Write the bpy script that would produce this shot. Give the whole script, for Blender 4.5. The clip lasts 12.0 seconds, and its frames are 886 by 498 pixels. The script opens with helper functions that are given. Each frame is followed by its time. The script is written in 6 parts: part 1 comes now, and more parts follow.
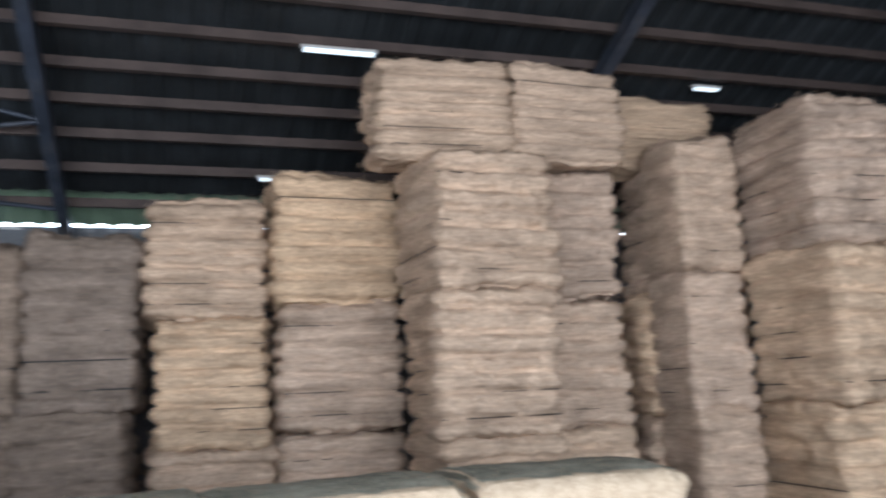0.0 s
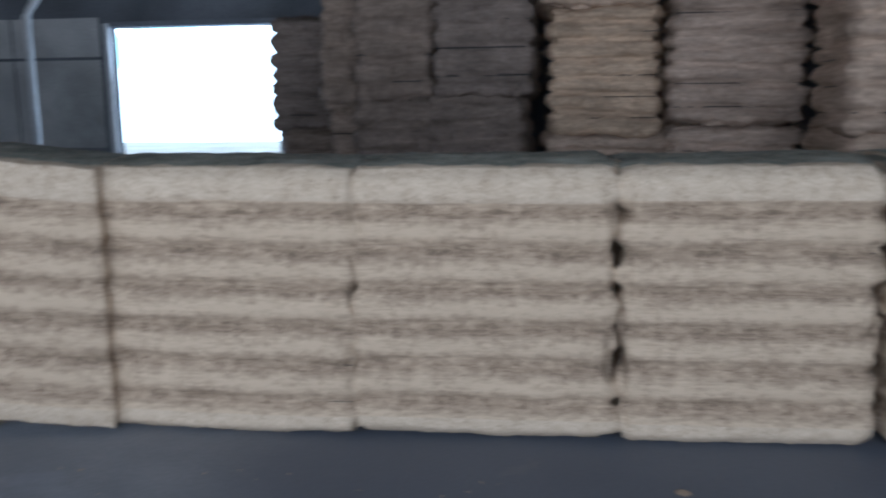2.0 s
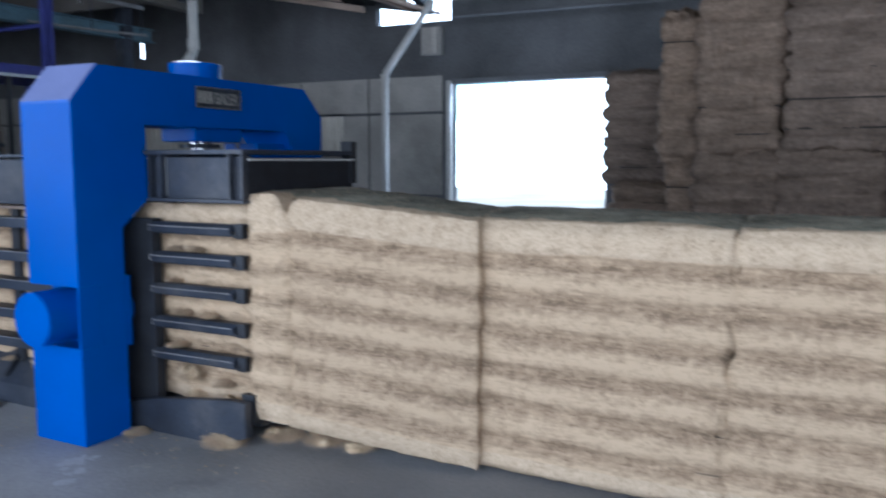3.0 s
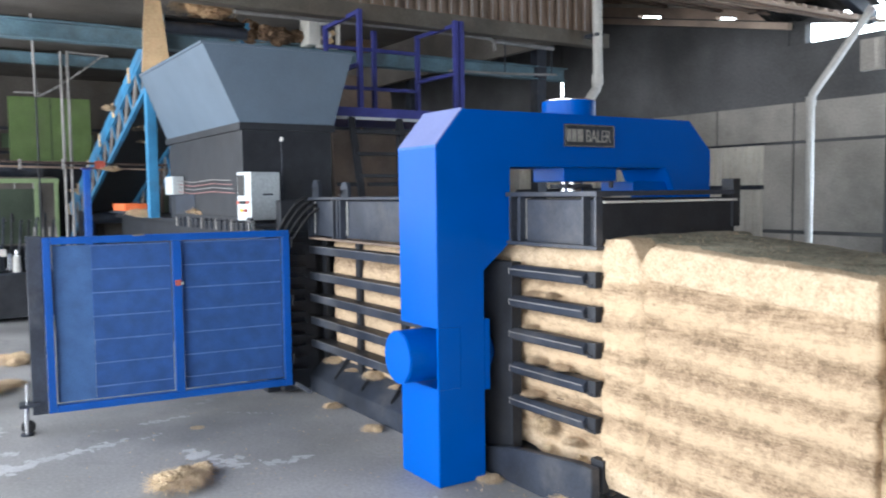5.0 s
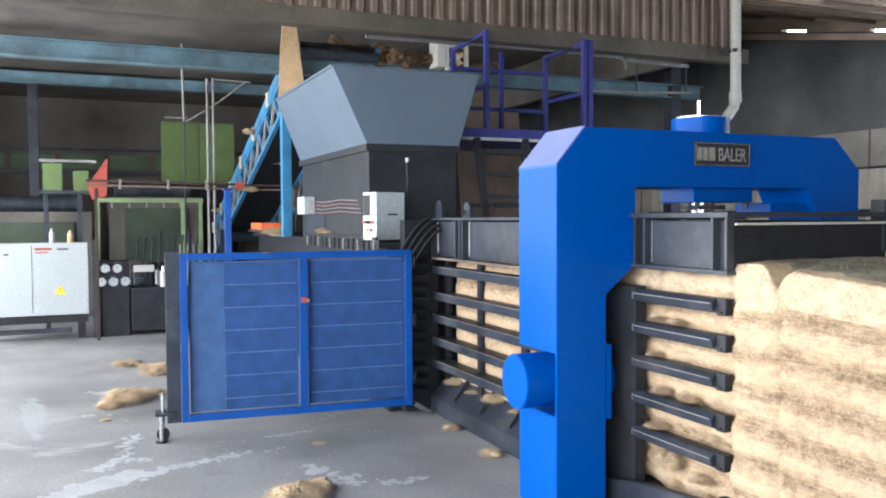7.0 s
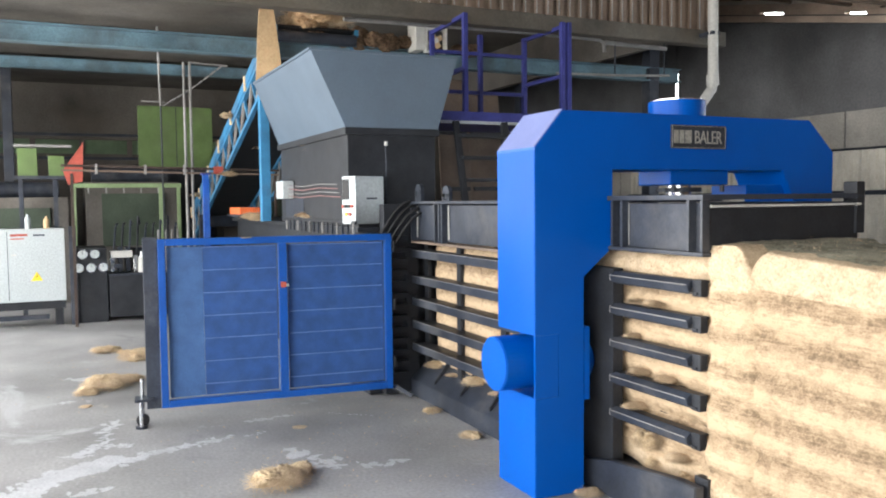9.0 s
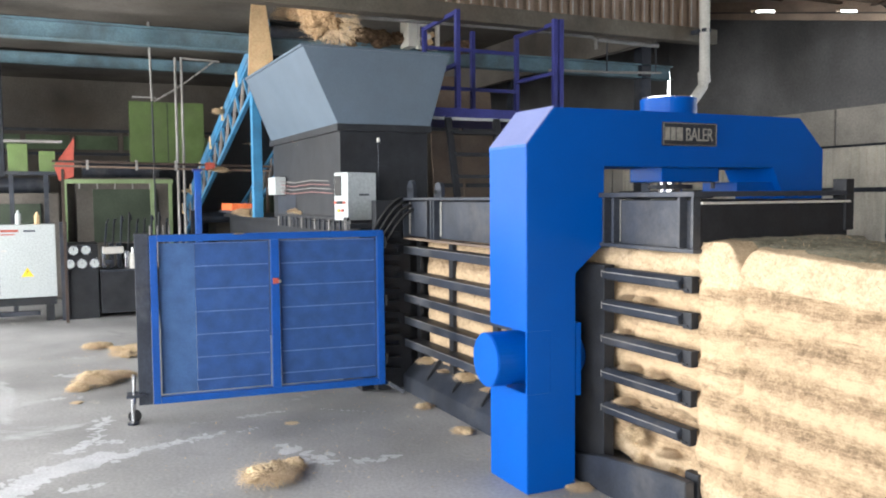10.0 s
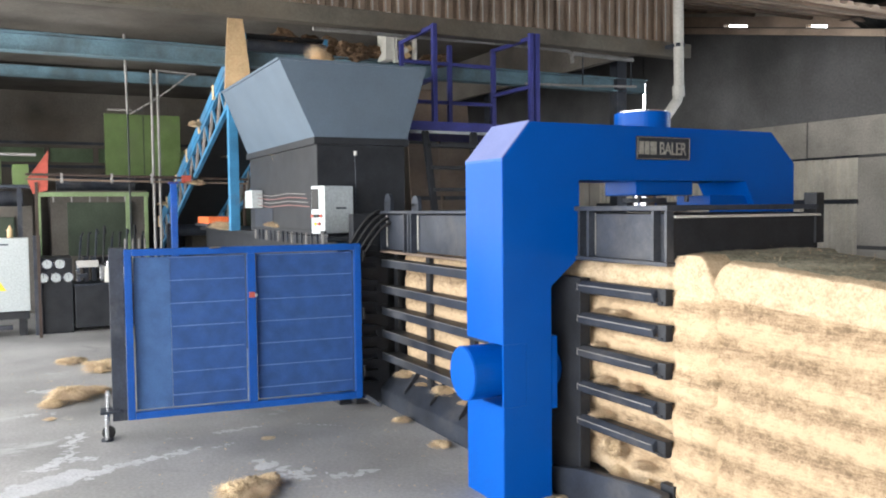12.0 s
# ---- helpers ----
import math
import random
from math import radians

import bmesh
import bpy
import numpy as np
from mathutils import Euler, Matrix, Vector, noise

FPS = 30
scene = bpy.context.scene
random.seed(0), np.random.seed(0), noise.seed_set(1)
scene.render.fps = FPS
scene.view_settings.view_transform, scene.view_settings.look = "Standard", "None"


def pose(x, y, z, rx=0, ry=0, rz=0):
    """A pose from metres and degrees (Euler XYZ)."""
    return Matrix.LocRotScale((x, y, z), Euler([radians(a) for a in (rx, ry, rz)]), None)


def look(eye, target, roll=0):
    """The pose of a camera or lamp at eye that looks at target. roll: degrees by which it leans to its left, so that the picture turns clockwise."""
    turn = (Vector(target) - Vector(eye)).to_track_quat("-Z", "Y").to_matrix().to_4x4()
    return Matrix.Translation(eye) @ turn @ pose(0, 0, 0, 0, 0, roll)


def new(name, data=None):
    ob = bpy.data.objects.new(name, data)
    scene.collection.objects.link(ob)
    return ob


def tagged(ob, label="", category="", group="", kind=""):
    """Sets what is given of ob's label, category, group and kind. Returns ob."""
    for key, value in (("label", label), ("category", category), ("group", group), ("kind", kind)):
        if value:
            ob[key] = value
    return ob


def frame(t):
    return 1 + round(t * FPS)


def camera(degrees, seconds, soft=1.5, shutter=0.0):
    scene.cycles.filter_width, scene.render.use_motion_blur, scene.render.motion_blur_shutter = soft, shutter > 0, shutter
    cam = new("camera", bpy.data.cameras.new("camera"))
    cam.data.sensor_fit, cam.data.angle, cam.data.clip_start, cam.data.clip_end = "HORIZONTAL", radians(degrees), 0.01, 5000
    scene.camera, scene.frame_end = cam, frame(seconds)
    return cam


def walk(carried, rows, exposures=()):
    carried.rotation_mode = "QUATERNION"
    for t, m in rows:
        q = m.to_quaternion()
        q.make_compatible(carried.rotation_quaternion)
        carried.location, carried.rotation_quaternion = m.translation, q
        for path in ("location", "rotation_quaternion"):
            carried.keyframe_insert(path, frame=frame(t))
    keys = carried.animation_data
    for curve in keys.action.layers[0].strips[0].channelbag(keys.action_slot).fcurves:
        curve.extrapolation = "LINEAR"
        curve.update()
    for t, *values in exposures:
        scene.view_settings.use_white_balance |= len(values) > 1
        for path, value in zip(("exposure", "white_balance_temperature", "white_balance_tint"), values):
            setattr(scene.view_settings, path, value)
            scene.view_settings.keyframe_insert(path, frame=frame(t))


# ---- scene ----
cam = camera(56.5, 12.0, 2.0, 0.5)
PATH = [
    (0, (4.236, -2.76, 1.674), (4.846, -0.886, 2.016), -2.6),
    (0.5, (4.214, -2.825, 1.808), (4.418, -0.857, 2.098), -2.0),
    (0.7, (4.213, -2.818, 1.789), (4.297, -0.837, 2.05), -1.8),
    (0.9, (4.152, -2.79, 1.72), (4.161, -0.8, 1.92), -1.6),
    (1, (4.155, -2.785, 1.70), (4.131, -0.79, 1.85), -1.4),
    (1.2, (4.164, -2.771, 1.641), (4.102, -0.772, 1.663), -1.1),
    (1.5, (4.191, -2.796, 1.60), (4.107, -0.806, 1.411), -1.1),
    (2, (4.079, -2.845, 1.501), (3.815, -0.891, 1.169), -0.6),
    (2.5, (3.838, -2.863, 1.515), (3.165, -1.005, 1.208), 0.1),
    (3, (3.714, -2.908, 1.543), (2.784, -1.15, 1.329), 0.0),
    (3.5, (3.667, -2.9, 1.563), (2.493, -1.288, 1.407), -0.8),
    (3.7, (3.695, -2.853, 1.568), (2.423, -1.317, 1.418), -1.1),
    (5.3, (3.703, -2.27, 1.599), (1.977, -1.267, 1.48), -0.5),
    (5.5, (3.709, -2.256, 1.598), (1.961, -1.29, 1.495), -0.4),
    (6, (3.696, -2.222, 1.599), (1.912, -1.32, 1.535), -0.2),
    (6.5, (3.676, -2.22, 1.594), (1.865, -1.373, 1.531), -0.4),
    (7, (3.658, -2.233, 1.586), (1.826, -1.435, 1.508), -0.3),
    (9, (3.673, -2.226, 1.586), (1.861, -1.387, 1.468), -0.6),
    (9.5, (3.677, -2.237, 1.587), (1.869, -1.391, 1.465), -0.5),
    (10, (3.683, -2.232, 1.587), (1.88, -1.376, 1.46), -0.5),
    (10.5, (3.683, -2.235, 1.59), (1.883, -1.37, 1.469), -0.5),
    (11, (3.676, -2.227, 1.589), (1.878, -1.358, 1.491), -0.4),
    (11.5, (3.689, -2.235, 1.592), (1.901, -1.345, 1.497), -0.5),
    (12, (3.697, -2.224, 1.598), (1.915, -1.321, 1.499), -0.6),
]
walk(cam, [(t, look(eye, target, roll)) for t, eye, target, roll in PATH],
     [(0.0, 0.52, 5300, 10), (0.5, 0.86, 5100, 10), (1.0, 0.65, 5150, 10), (1.5, -0.5, 4950, 10), (2.0, -0.9, 4800, 10), (3.0, -0.45, 5000, 10), (3.7, -0.15, 5400, 10), (5.3, 0.62, 5850, 10), (7.2, 0.68, 5950, 10), (8.8, 0.68, 6300, 10), (12.0, 0.68, 6350, 10)])

# ---- world, sky and lights ----
world = bpy.data.worlds.new("sky")
scene.world = world
world.use_nodes = True
wn = world.node_tree.nodes
sky = wn.new("ShaderNodeTexSky")
sky.sky_type, sky.sun_disc = "NISHITA", False
sky.sun_elevation, sky.sun_rotation = radians(72), radians(180)
wn["Background"].inputs[1].default_value = 0.12
world.node_tree.links.new(sky.outputs[0], wn["Background"].inputs[0])

sun = new("sun", bpy.data.lights.new("sun", "SUN"))
sun.data.energy, sun.data.angle, sun.data.color = 3.0, radians(0.6), (1.0, 0.95, 0.87)
sun.matrix_world = look((0, -8, 25), (0, 0.123, 0))


def opening_lamp(name, eye, target, sx, sy, watts, colour):
    lamp = new(name, bpy.data.lights.new(name, "AREA"))
    lamp.data.shape, lamp.data.size, lamp.data.size_y = "RECTANGLE", sx, sy
    lamp.data.energy, lamp.data.color = watts, colour
    lamp.matrix_world = look(eye, target)
    return lamp


FRONT = -5.6
# daylight that comes in through the open front and the far doorway
opening_lamp("front_daylight", (0.3, FRONT + 0.1, 2.1), (0.3, 0, 1.6), 20.4, 3.6, 1340, (1.0, 0.97, 0.92))
opening_lamp("door_daylight", (-0.57, 7.55, 1.4), (0.3, 2.0, 3.6), 2.1, 2.3, 90, (0.8, 0.9, 1.0))


# ---- materials ----
def material(name, colour, rough=0.7, metal=0.0, vary=0.25, scale=6.0, fine=90.0, bump=0.15, dirt=None, dirt_amount=0.0, spread=0.0, grain=0.35):
    """A procedural surface: base colour, stains at one scale, grain at another, and fine relief."""
    m = bpy.data.materials.new(name)
    m.use_nodes = True
    n, l = m.node_tree.nodes, m.node_tree.links
    b = n["Principled BSDF"]
    co = n.new("ShaderNodeTexCoord")
    big, small = n.new("ShaderNodeTexNoise"), n.new("ShaderNodeTexNoise")
    big.inputs["Scale"].default_value, big.inputs["Detail"].default_value = scale, 5
    small.inputs["Scale"].default_value, small.inputs["Detail"].default_value = fine, 4
    l.new(co.outputs["Object"], big.inputs["Vector"])
    l.new(co.outputs["Object"], small.inputs["Vector"])
    ramp = n.new("ShaderNodeValToRGB")
    lo = [c * (1 - vary) for c in colour] + [1]
    hi = [min(1, c * (1 + vary)) for c in colour] + [1]
    ramp.color_ramp.elements[0].position, ramp.color_ramp.elements[0].color = 0.3, lo
    ramp.color_ramp.elements[1].position, ramp.color_ramp.elements[1].color = 0.7, hi
    l.new(big.outputs[0], ramp.inputs[0])
    mix = n.new("ShaderNodeMix")
    mix.data_type, mix.blend_type = "RGBA", "OVERLAY"
    mix.inputs[0].default_value = grain
    l.new(ramp.outputs[0], mix.inputs[6])
    l.new(small.outputs[0], mix.inputs[7])
    out = mix.outputs[2]
    if dirt:
        stain = n.new("ShaderNodeTexNoise")
        stain.inputs["Scale"].default_value, stain.inputs["Detail"].default_value = scale * 0.6, 8
        stain.inputs["Roughness"].default_value = 0.7
        l.new(co.outputs["Object"], stain.inputs["Vector"])
        sr = n.new("ShaderNodeValToRGB")
        sr.color_ramp.elements[0].position, sr.color_ramp.elements[1].position = 0.62 - dirt_amount * 0.3, 0.72
        sr.color_ramp.elements[1].color = (dirt_amount, dirt_amount, dirt_amount, 1)
        l.new(stain.outputs[0], sr.inputs[0])
        dm = n.new("ShaderNodeMix")
        dm.data_type = "RGBA"
        dm.inputs[7].default_value = (*dirt, 1)
        l.new(sr.outputs[0], dm.inputs[0])
        l.new(out, dm.inputs[6])
        out = dm.outputs[2]
    if spread:
        info, hsv, mr = n.new("ShaderNodeObjectInfo"), n.new("ShaderNodeHueSaturation"), n.new("ShaderNodeMapRange")
        mr.inputs[3].default_value, mr.inputs[4].default_value = 1 - spread, 1 + spread
        l.new(info.outputs["Random"], mr.inputs[0])
        l.new(mr.outputs[0], hsv.inputs["Value"])
        l.new(out, hsv.inputs["Color"])
        out = hsv.outputs[0]
    l.new(out, b.inputs["Base Color"])
    b.inputs["Specular IOR Level"].default_value = 0.3
    b.inputs["Roughness"].default_value, b.inputs["Metallic"].default_value = rough, metal
    bp = n.new("ShaderNodeBump")
    bp.inputs["Strength"].default_value, bp.inputs["Distance"].default_value = bump, 0.01
    l.new(small.outputs[0], bp.inputs["Height"])
    l.new(bp.outputs[0], b.inputs["Normal"])
    return m


def fibre_material(name, light, dark, bands, banding, spread=0.1, tight=1.0, layered=True):
    """Pressed plant fibre: paler and browner layers along z, tufts and strands across them."""
    m = bpy.data.materials.new(name)
    m.use_nodes = True
    n, l = m.node_tree.nodes, m.node_tree.links
    b = n["Principled BSDF"]
    co = n.new("ShaderNodeTexCoord")
    total = None

    def add(socket, weight):
        nonlocal total
        mx = n.new("ShaderNodeMath")
        mx.operation, mx.inputs[1].default_value = "MULTIPLY_ADD", weight
        l.new(socket, mx.inputs[0])
        mx.inputs[2].default_value = 0.0
        if total:
            l.new(total, mx.inputs[2])
        total = mx.outputs[0]

    weights = 0.0
    if layered:
        grains = (((7, 7, 19), 8, 0.9), ((55, 55, 95), 4, 0.8), ((75, 75, 22), 4, 0.7), ((1.7, 1.7, 4.0), 3, 0.5), ((2.2, 2.2, 58), 4, 0.75))
    else:
        grains = (((14, 14, 14), 8, 0.8), ((70, 70, 70), 5, 0.9), ((140, 40, 90), 4, 0.7))
    for scale, detail, weight in grains:
        mp, tex = n.new("ShaderNodeMapping"), n.new("ShaderNodeTexNoise")
        mp.inputs["Scale"].default_value = scale
        tex.inputs["Scale"].default_value, tex.inputs["Detail"].default_value, tex.inputs["Roughness"].default_value = 1.0, detail, 0.7
        l.new(co.outputs["Object"], mp.inputs[0])
        l.new(mp.outputs[0], tex.inputs["Vector"])
        add(tex.outputs[0], weight)
        weights += weight * 0.5
    relief = total
    if banding:
        wave = n.new("ShaderNodeTexWave")
        wave.wave_type, wave.bands_direction = "BANDS", "Z"
        for key, value in (("Scale", bands), ("Distortion", 1.7), ("Detail", 5), ("Detail Scale", 4.0)):
            wave.inputs[key].default_value = value
        l.new(co.outputs["Object"], wave.inputs["Vector"])
        crisp = n.new("ShaderNodeMapRange")
        crisp.interpolation_type = "SMOOTHSTEP"
        crisp.inputs[1].default_value, crisp.inputs[2].default_value = 0.15, 0.8
        l.new(wave.outputs[0], crisp.inputs[0])
        add(crisp.outputs[0], banding)
        weights += banding * 0.5
    ramp = n.new("ShaderNodeValToRGB")
    mid = [(a + c) / 2 for a, c in zip(light, dark)]
    ramp.color_ramp.elements[0].position, ramp.color_ramp.elements[0].color = 0.5 - 0.115 / tight, (*[c * 0.55 for c in dark], 1)
    ramp.color_ramp.elements[1].position, ramp.color_ramp.elements[1].color = 0.505 + 0.095 / tight, (*light, 1)
    for at, colour in ((0.505 - 0.055 / tight, dark), (0.505 + 0.015 / tight, mid)):
        ramp.color_ramp.elements.new(at).color = (*colour, 1)
    norm = n.new("ShaderNodeMath")
    norm.operation, norm.inputs[1].default_value = "MULTIPLY", 0.5 / weights
    l.new(total, norm.inputs[0])
    l.new(norm.outputs[0], ramp.inputs[0])
    info, hsv, mr = n.new("ShaderNodeObjectInfo"), n.new("ShaderNodeHueSaturation"), n.new("ShaderNodeMapRange")
    mr.inputs[3].default_value, mr.inputs[4].default_value = 1 - spread, 1 + spread
    l.new(info.outputs["Random"], mr.inputs[0])
    l.new(mr.outputs[0], hsv.inputs["Value"])
    l.new(ramp.outputs[0], hsv.inputs["Color"])
    l.new(hsv.outputs[0], b.inputs["Base Color"])
    b.inputs["Roughness"].default_value = 0.95
    b.inputs["Specular IOR Level"].default_value = 0.12
    bp = n.new("ShaderNodeBump")
    bp.inputs["Strength"].default_value, bp.inputs["Distance"].default_value = (0.8, 0.02) if layered else (0.6, 0.005)
    l.new(relief, bp.inputs["Height"])
    l.new(bp.outputs[0], b.inputs["Normal"])
    return m


def stack_material(name, tan, mauve):
    """Older stacked fibre: each bale between tan and mauve-brown, soft streaks along the layers, dusty patches."""
    m = material(name, (0.5, 0.5, 0.5), 0.95, 0, 0.2, 3.0, 60, 0.3, grain=0.25)
    n, l = m.node_tree.nodes, m.node_tree.links
    b = n["Principled BSDF"]
    b.inputs["Specular IOR Level"].default_value = 0.08
    co, info, hue = n.new("ShaderNodeTexCoord"), n.new("ShaderNodeObjectInfo"), n.new("ShaderNodeMix")
    hue.data_type = "RGBA"
    hue.inputs[6].default_value, hue.inputs[7].default_value = (*tan, 1), (*mauve, 1)
    l.new(info.outputs["Random"], hue.inputs[0])
    out = hue.outputs[2]
    for scale, detail, lo, hi in (((1.6, 1.6, 6.0), 5, 0.70, 1.30), ((3.5, 3.5, 42.0), 5, 0.86, 1.14), ((24, 24, 40), 5, 0.80, 1.20)):
        mp, tex, mr, mx = n.new("ShaderNodeMapping"), n.new("ShaderNodeTexNoise"), n.new("ShaderNodeMapRange"), n.new("ShaderNodeMix")
        mp.inputs["Scale"].default_value = scale
        tex.inputs["Scale"].default_value, tex.inputs["Detail"].default_value = 1.0, detail
        l.new(co.outputs["Object"], mp.inputs[0])
        l.new(mp.outputs[0], tex.inputs["Vector"])
        mr.inputs[1].default_value, mr.inputs[2].default_value = 0.3, 0.7
        mr.inputs[3].default_value, mr.inputs[4].default_value = lo, hi
        l.new(tex.outputs[0], mr.inputs[0])
        mx.data_type, mx.blend_type = "RGBA", "MULTIPLY"
        mx.inputs[0].default_value = 1.0
        l.new(out, mx.inputs[6])
        l.new(mr.outputs[0], mx.inputs[7])
        out = mx.outputs[2]
    l.new(out, b.inputs["Base Color"])
    return m


def row_material(name, light, dark, pitch, spread=0.06, lean=0.0):
    """Fibre pressed in rolls: pale rolls along z with browner, recessed seams between, fluted loops and loose strands."""
    m = bpy.data.materials.new(name)
    m.use_nodes = True
    n, l = m.node_tree.nodes, m.node_tree.links
    b = n["Principled BSDF"]
    co = n.new("ShaderNodeTexCoord")

    def cloud(scale, detail, rough=0.65):
        mp, tex = n.new("ShaderNodeMapping"), n.new("ShaderNodeTexNoise")
        mp.inputs["Scale"].default_value = scale
        tex.inputs["Scale"].default_value, tex.inputs["Detail"].default_value, tex.inputs["Roughness"].default_value = 1.0, detail, rough
        l.new(co.outputs["Object"], mp.inputs[0])
        l.new(mp.outputs[0], tex.inputs["Vector"])
        return tex.outputs[0]

    def calc(op, a, c, d=None):
        mx = n.new("ShaderNodeMath")
        mx.operation = op
        for k, v in enumerate((a, c, d)):
            if isinstance(v, (int, float)):
                mx.inputs[k].default_value = v
            elif v is not None:
                l.new(v, mx.inputs[k])
        return mx.outputs[0]

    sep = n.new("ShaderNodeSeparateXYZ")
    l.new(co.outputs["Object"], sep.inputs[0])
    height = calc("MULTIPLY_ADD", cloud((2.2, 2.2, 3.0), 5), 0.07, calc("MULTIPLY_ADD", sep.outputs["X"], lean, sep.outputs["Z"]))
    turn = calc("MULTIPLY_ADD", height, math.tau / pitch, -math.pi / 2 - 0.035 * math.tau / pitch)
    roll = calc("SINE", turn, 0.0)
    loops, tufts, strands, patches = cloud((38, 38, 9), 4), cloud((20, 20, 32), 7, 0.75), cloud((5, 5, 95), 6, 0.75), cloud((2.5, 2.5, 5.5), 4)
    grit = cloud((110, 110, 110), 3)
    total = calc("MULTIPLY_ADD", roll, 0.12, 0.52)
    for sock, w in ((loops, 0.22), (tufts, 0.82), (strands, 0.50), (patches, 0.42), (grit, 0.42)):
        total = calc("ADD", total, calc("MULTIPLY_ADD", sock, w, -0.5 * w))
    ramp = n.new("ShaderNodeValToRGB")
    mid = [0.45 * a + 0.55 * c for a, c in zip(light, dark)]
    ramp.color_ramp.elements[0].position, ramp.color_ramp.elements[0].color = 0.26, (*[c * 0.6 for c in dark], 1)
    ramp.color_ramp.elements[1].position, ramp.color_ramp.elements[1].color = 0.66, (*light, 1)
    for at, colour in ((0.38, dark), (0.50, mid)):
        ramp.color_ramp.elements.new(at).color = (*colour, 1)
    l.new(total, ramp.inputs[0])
    info, hsv, mr = n.new("ShaderNodeObjectInfo"), n.new("ShaderNodeHueSaturation"), n.new("ShaderNodeMapRange")
    mr.inputs[3].default_value, mr.inputs[4].default_value = 1 - spread, 1 + spread
    l.new(info.outputs["Random"], mr.inputs[0])
    l.new(mr.outputs[0], hsv.inputs["Value"])
    l.new(ramp.outputs[0], hsv.inputs["Color"])
    l.new(hsv.outputs[0], b.inputs["Base Color"])
    b.inputs["Roughness"].default_value = 0.95
    b.inputs["Specular IOR Level"].default_value = 0.1
    bp = n.new("ShaderNodeBump")
    bp.inputs["Strength"].default_value, bp.inputs["Distance"].default_value = 0.7, 0.014
    l.new(total, bp.inputs["Height"])
    l.new(bp.outputs[0], b.inputs["Normal"])
    return m


def glow(name, colour, strength):
    m = bpy.data.materials.new(name)
    m.use_nodes = True
    b = m.node_tree.nodes["Principled BSDF"]
    b.inputs["Base Color"].default_value = (*colour, 1)
    b.inputs["Emission Color"].default_value = (*colour, 1)
    b.inputs["Emission Strength"].default_value = strength
    return m


def floor_material():
    m = material("worn_concrete", (0.272, 0.268, 0.262), 0.55, 0, 0.4, 0.7, 45, 0.25)
    n, l = m.node_tree.nodes, m.node_tree.links
    b = n["Principled BSDF"]
    base = b.inputs["Base Color"].links[0].from_socket
    co = n.new("ShaderNodeTexCoord")
    out = base
    for scale, a, c, colour, warp in ((0.9, 0.61, 0.68, (0.40, 0.405, 0.41), 1.2), (3.2, 0.64, 0.70, (0.40, 0.37, 0.32), 0.3), (1.7, 0.63, 0.78, (0.10, 0.10, 0.105), 0.5)):
        t = n.new("ShaderNodeTexNoise")
        t.inputs["Scale"].default_value, t.inputs["Detail"].default_value = scale, 9
        t.inputs["Roughness"].default_value, t.inputs["Distortion"].default_value = 0.66, warp
        l.new(co.outputs["Object"], t.inputs["Vector"])
        r = n.new("ShaderNodeValToRGB")
        r.color_ramp.elements[0].position, r.color_ramp.elements[1].position = a, c
        r.color_ramp.elements[1].color = (0.8, 0.8, 0.8, 1)
        l.new(t.outputs[0], r.inputs[0])
        mx = n.new("ShaderNodeMix")
        mx.data_type = "RGBA"
        mx.inputs[7].default_value = (*colour, 1)
        l.new(r.outputs[0], mx.inputs[0])
        l.new(out, mx.inputs[6])
        out = mx.outputs[2]
    # the part beside the bale row is darker and bluer, with a ragged edge
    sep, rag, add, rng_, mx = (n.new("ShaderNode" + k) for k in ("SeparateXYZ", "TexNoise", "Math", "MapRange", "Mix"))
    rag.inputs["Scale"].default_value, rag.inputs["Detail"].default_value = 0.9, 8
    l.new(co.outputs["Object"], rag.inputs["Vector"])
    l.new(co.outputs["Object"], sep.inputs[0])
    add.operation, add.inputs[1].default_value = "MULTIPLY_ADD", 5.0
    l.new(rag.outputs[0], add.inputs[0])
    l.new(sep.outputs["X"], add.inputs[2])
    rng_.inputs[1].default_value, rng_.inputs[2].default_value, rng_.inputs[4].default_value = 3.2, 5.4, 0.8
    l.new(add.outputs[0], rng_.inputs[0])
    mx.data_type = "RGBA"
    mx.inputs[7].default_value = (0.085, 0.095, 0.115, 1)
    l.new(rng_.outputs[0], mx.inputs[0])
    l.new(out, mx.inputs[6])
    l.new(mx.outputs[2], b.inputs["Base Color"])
    return m


M_FLOOR = floor_material()
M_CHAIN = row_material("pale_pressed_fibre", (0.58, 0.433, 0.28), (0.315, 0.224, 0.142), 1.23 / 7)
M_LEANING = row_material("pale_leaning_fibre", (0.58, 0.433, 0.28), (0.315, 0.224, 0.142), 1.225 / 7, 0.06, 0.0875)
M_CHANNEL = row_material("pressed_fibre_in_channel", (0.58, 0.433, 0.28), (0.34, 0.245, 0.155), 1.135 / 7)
M_DIM_DUSTY = fibre_material("dim_dusty_fibre", (0.41, 0.375, 0.285), (0.21, 0.195, 0.145), 1.8, 0.0, 0.1, 1.3)
M_STACK = stack_material("brown_pressed_fibre", (0.49, 0.345, 0.215), (0.385, 0.285, 0.21))
M_COLD_BROWN = stack_material("dark_cold_brown_fibre", (0.235, 0.172, 0.122), (0.185, 0.145, 0.116))
M_LOOSE = fibre_material("loose_fibre", (0.72, 0.58, 0.39), (0.46, 0.345, 0.21), 3.0, 0.0, 0.12, 1.1, False)
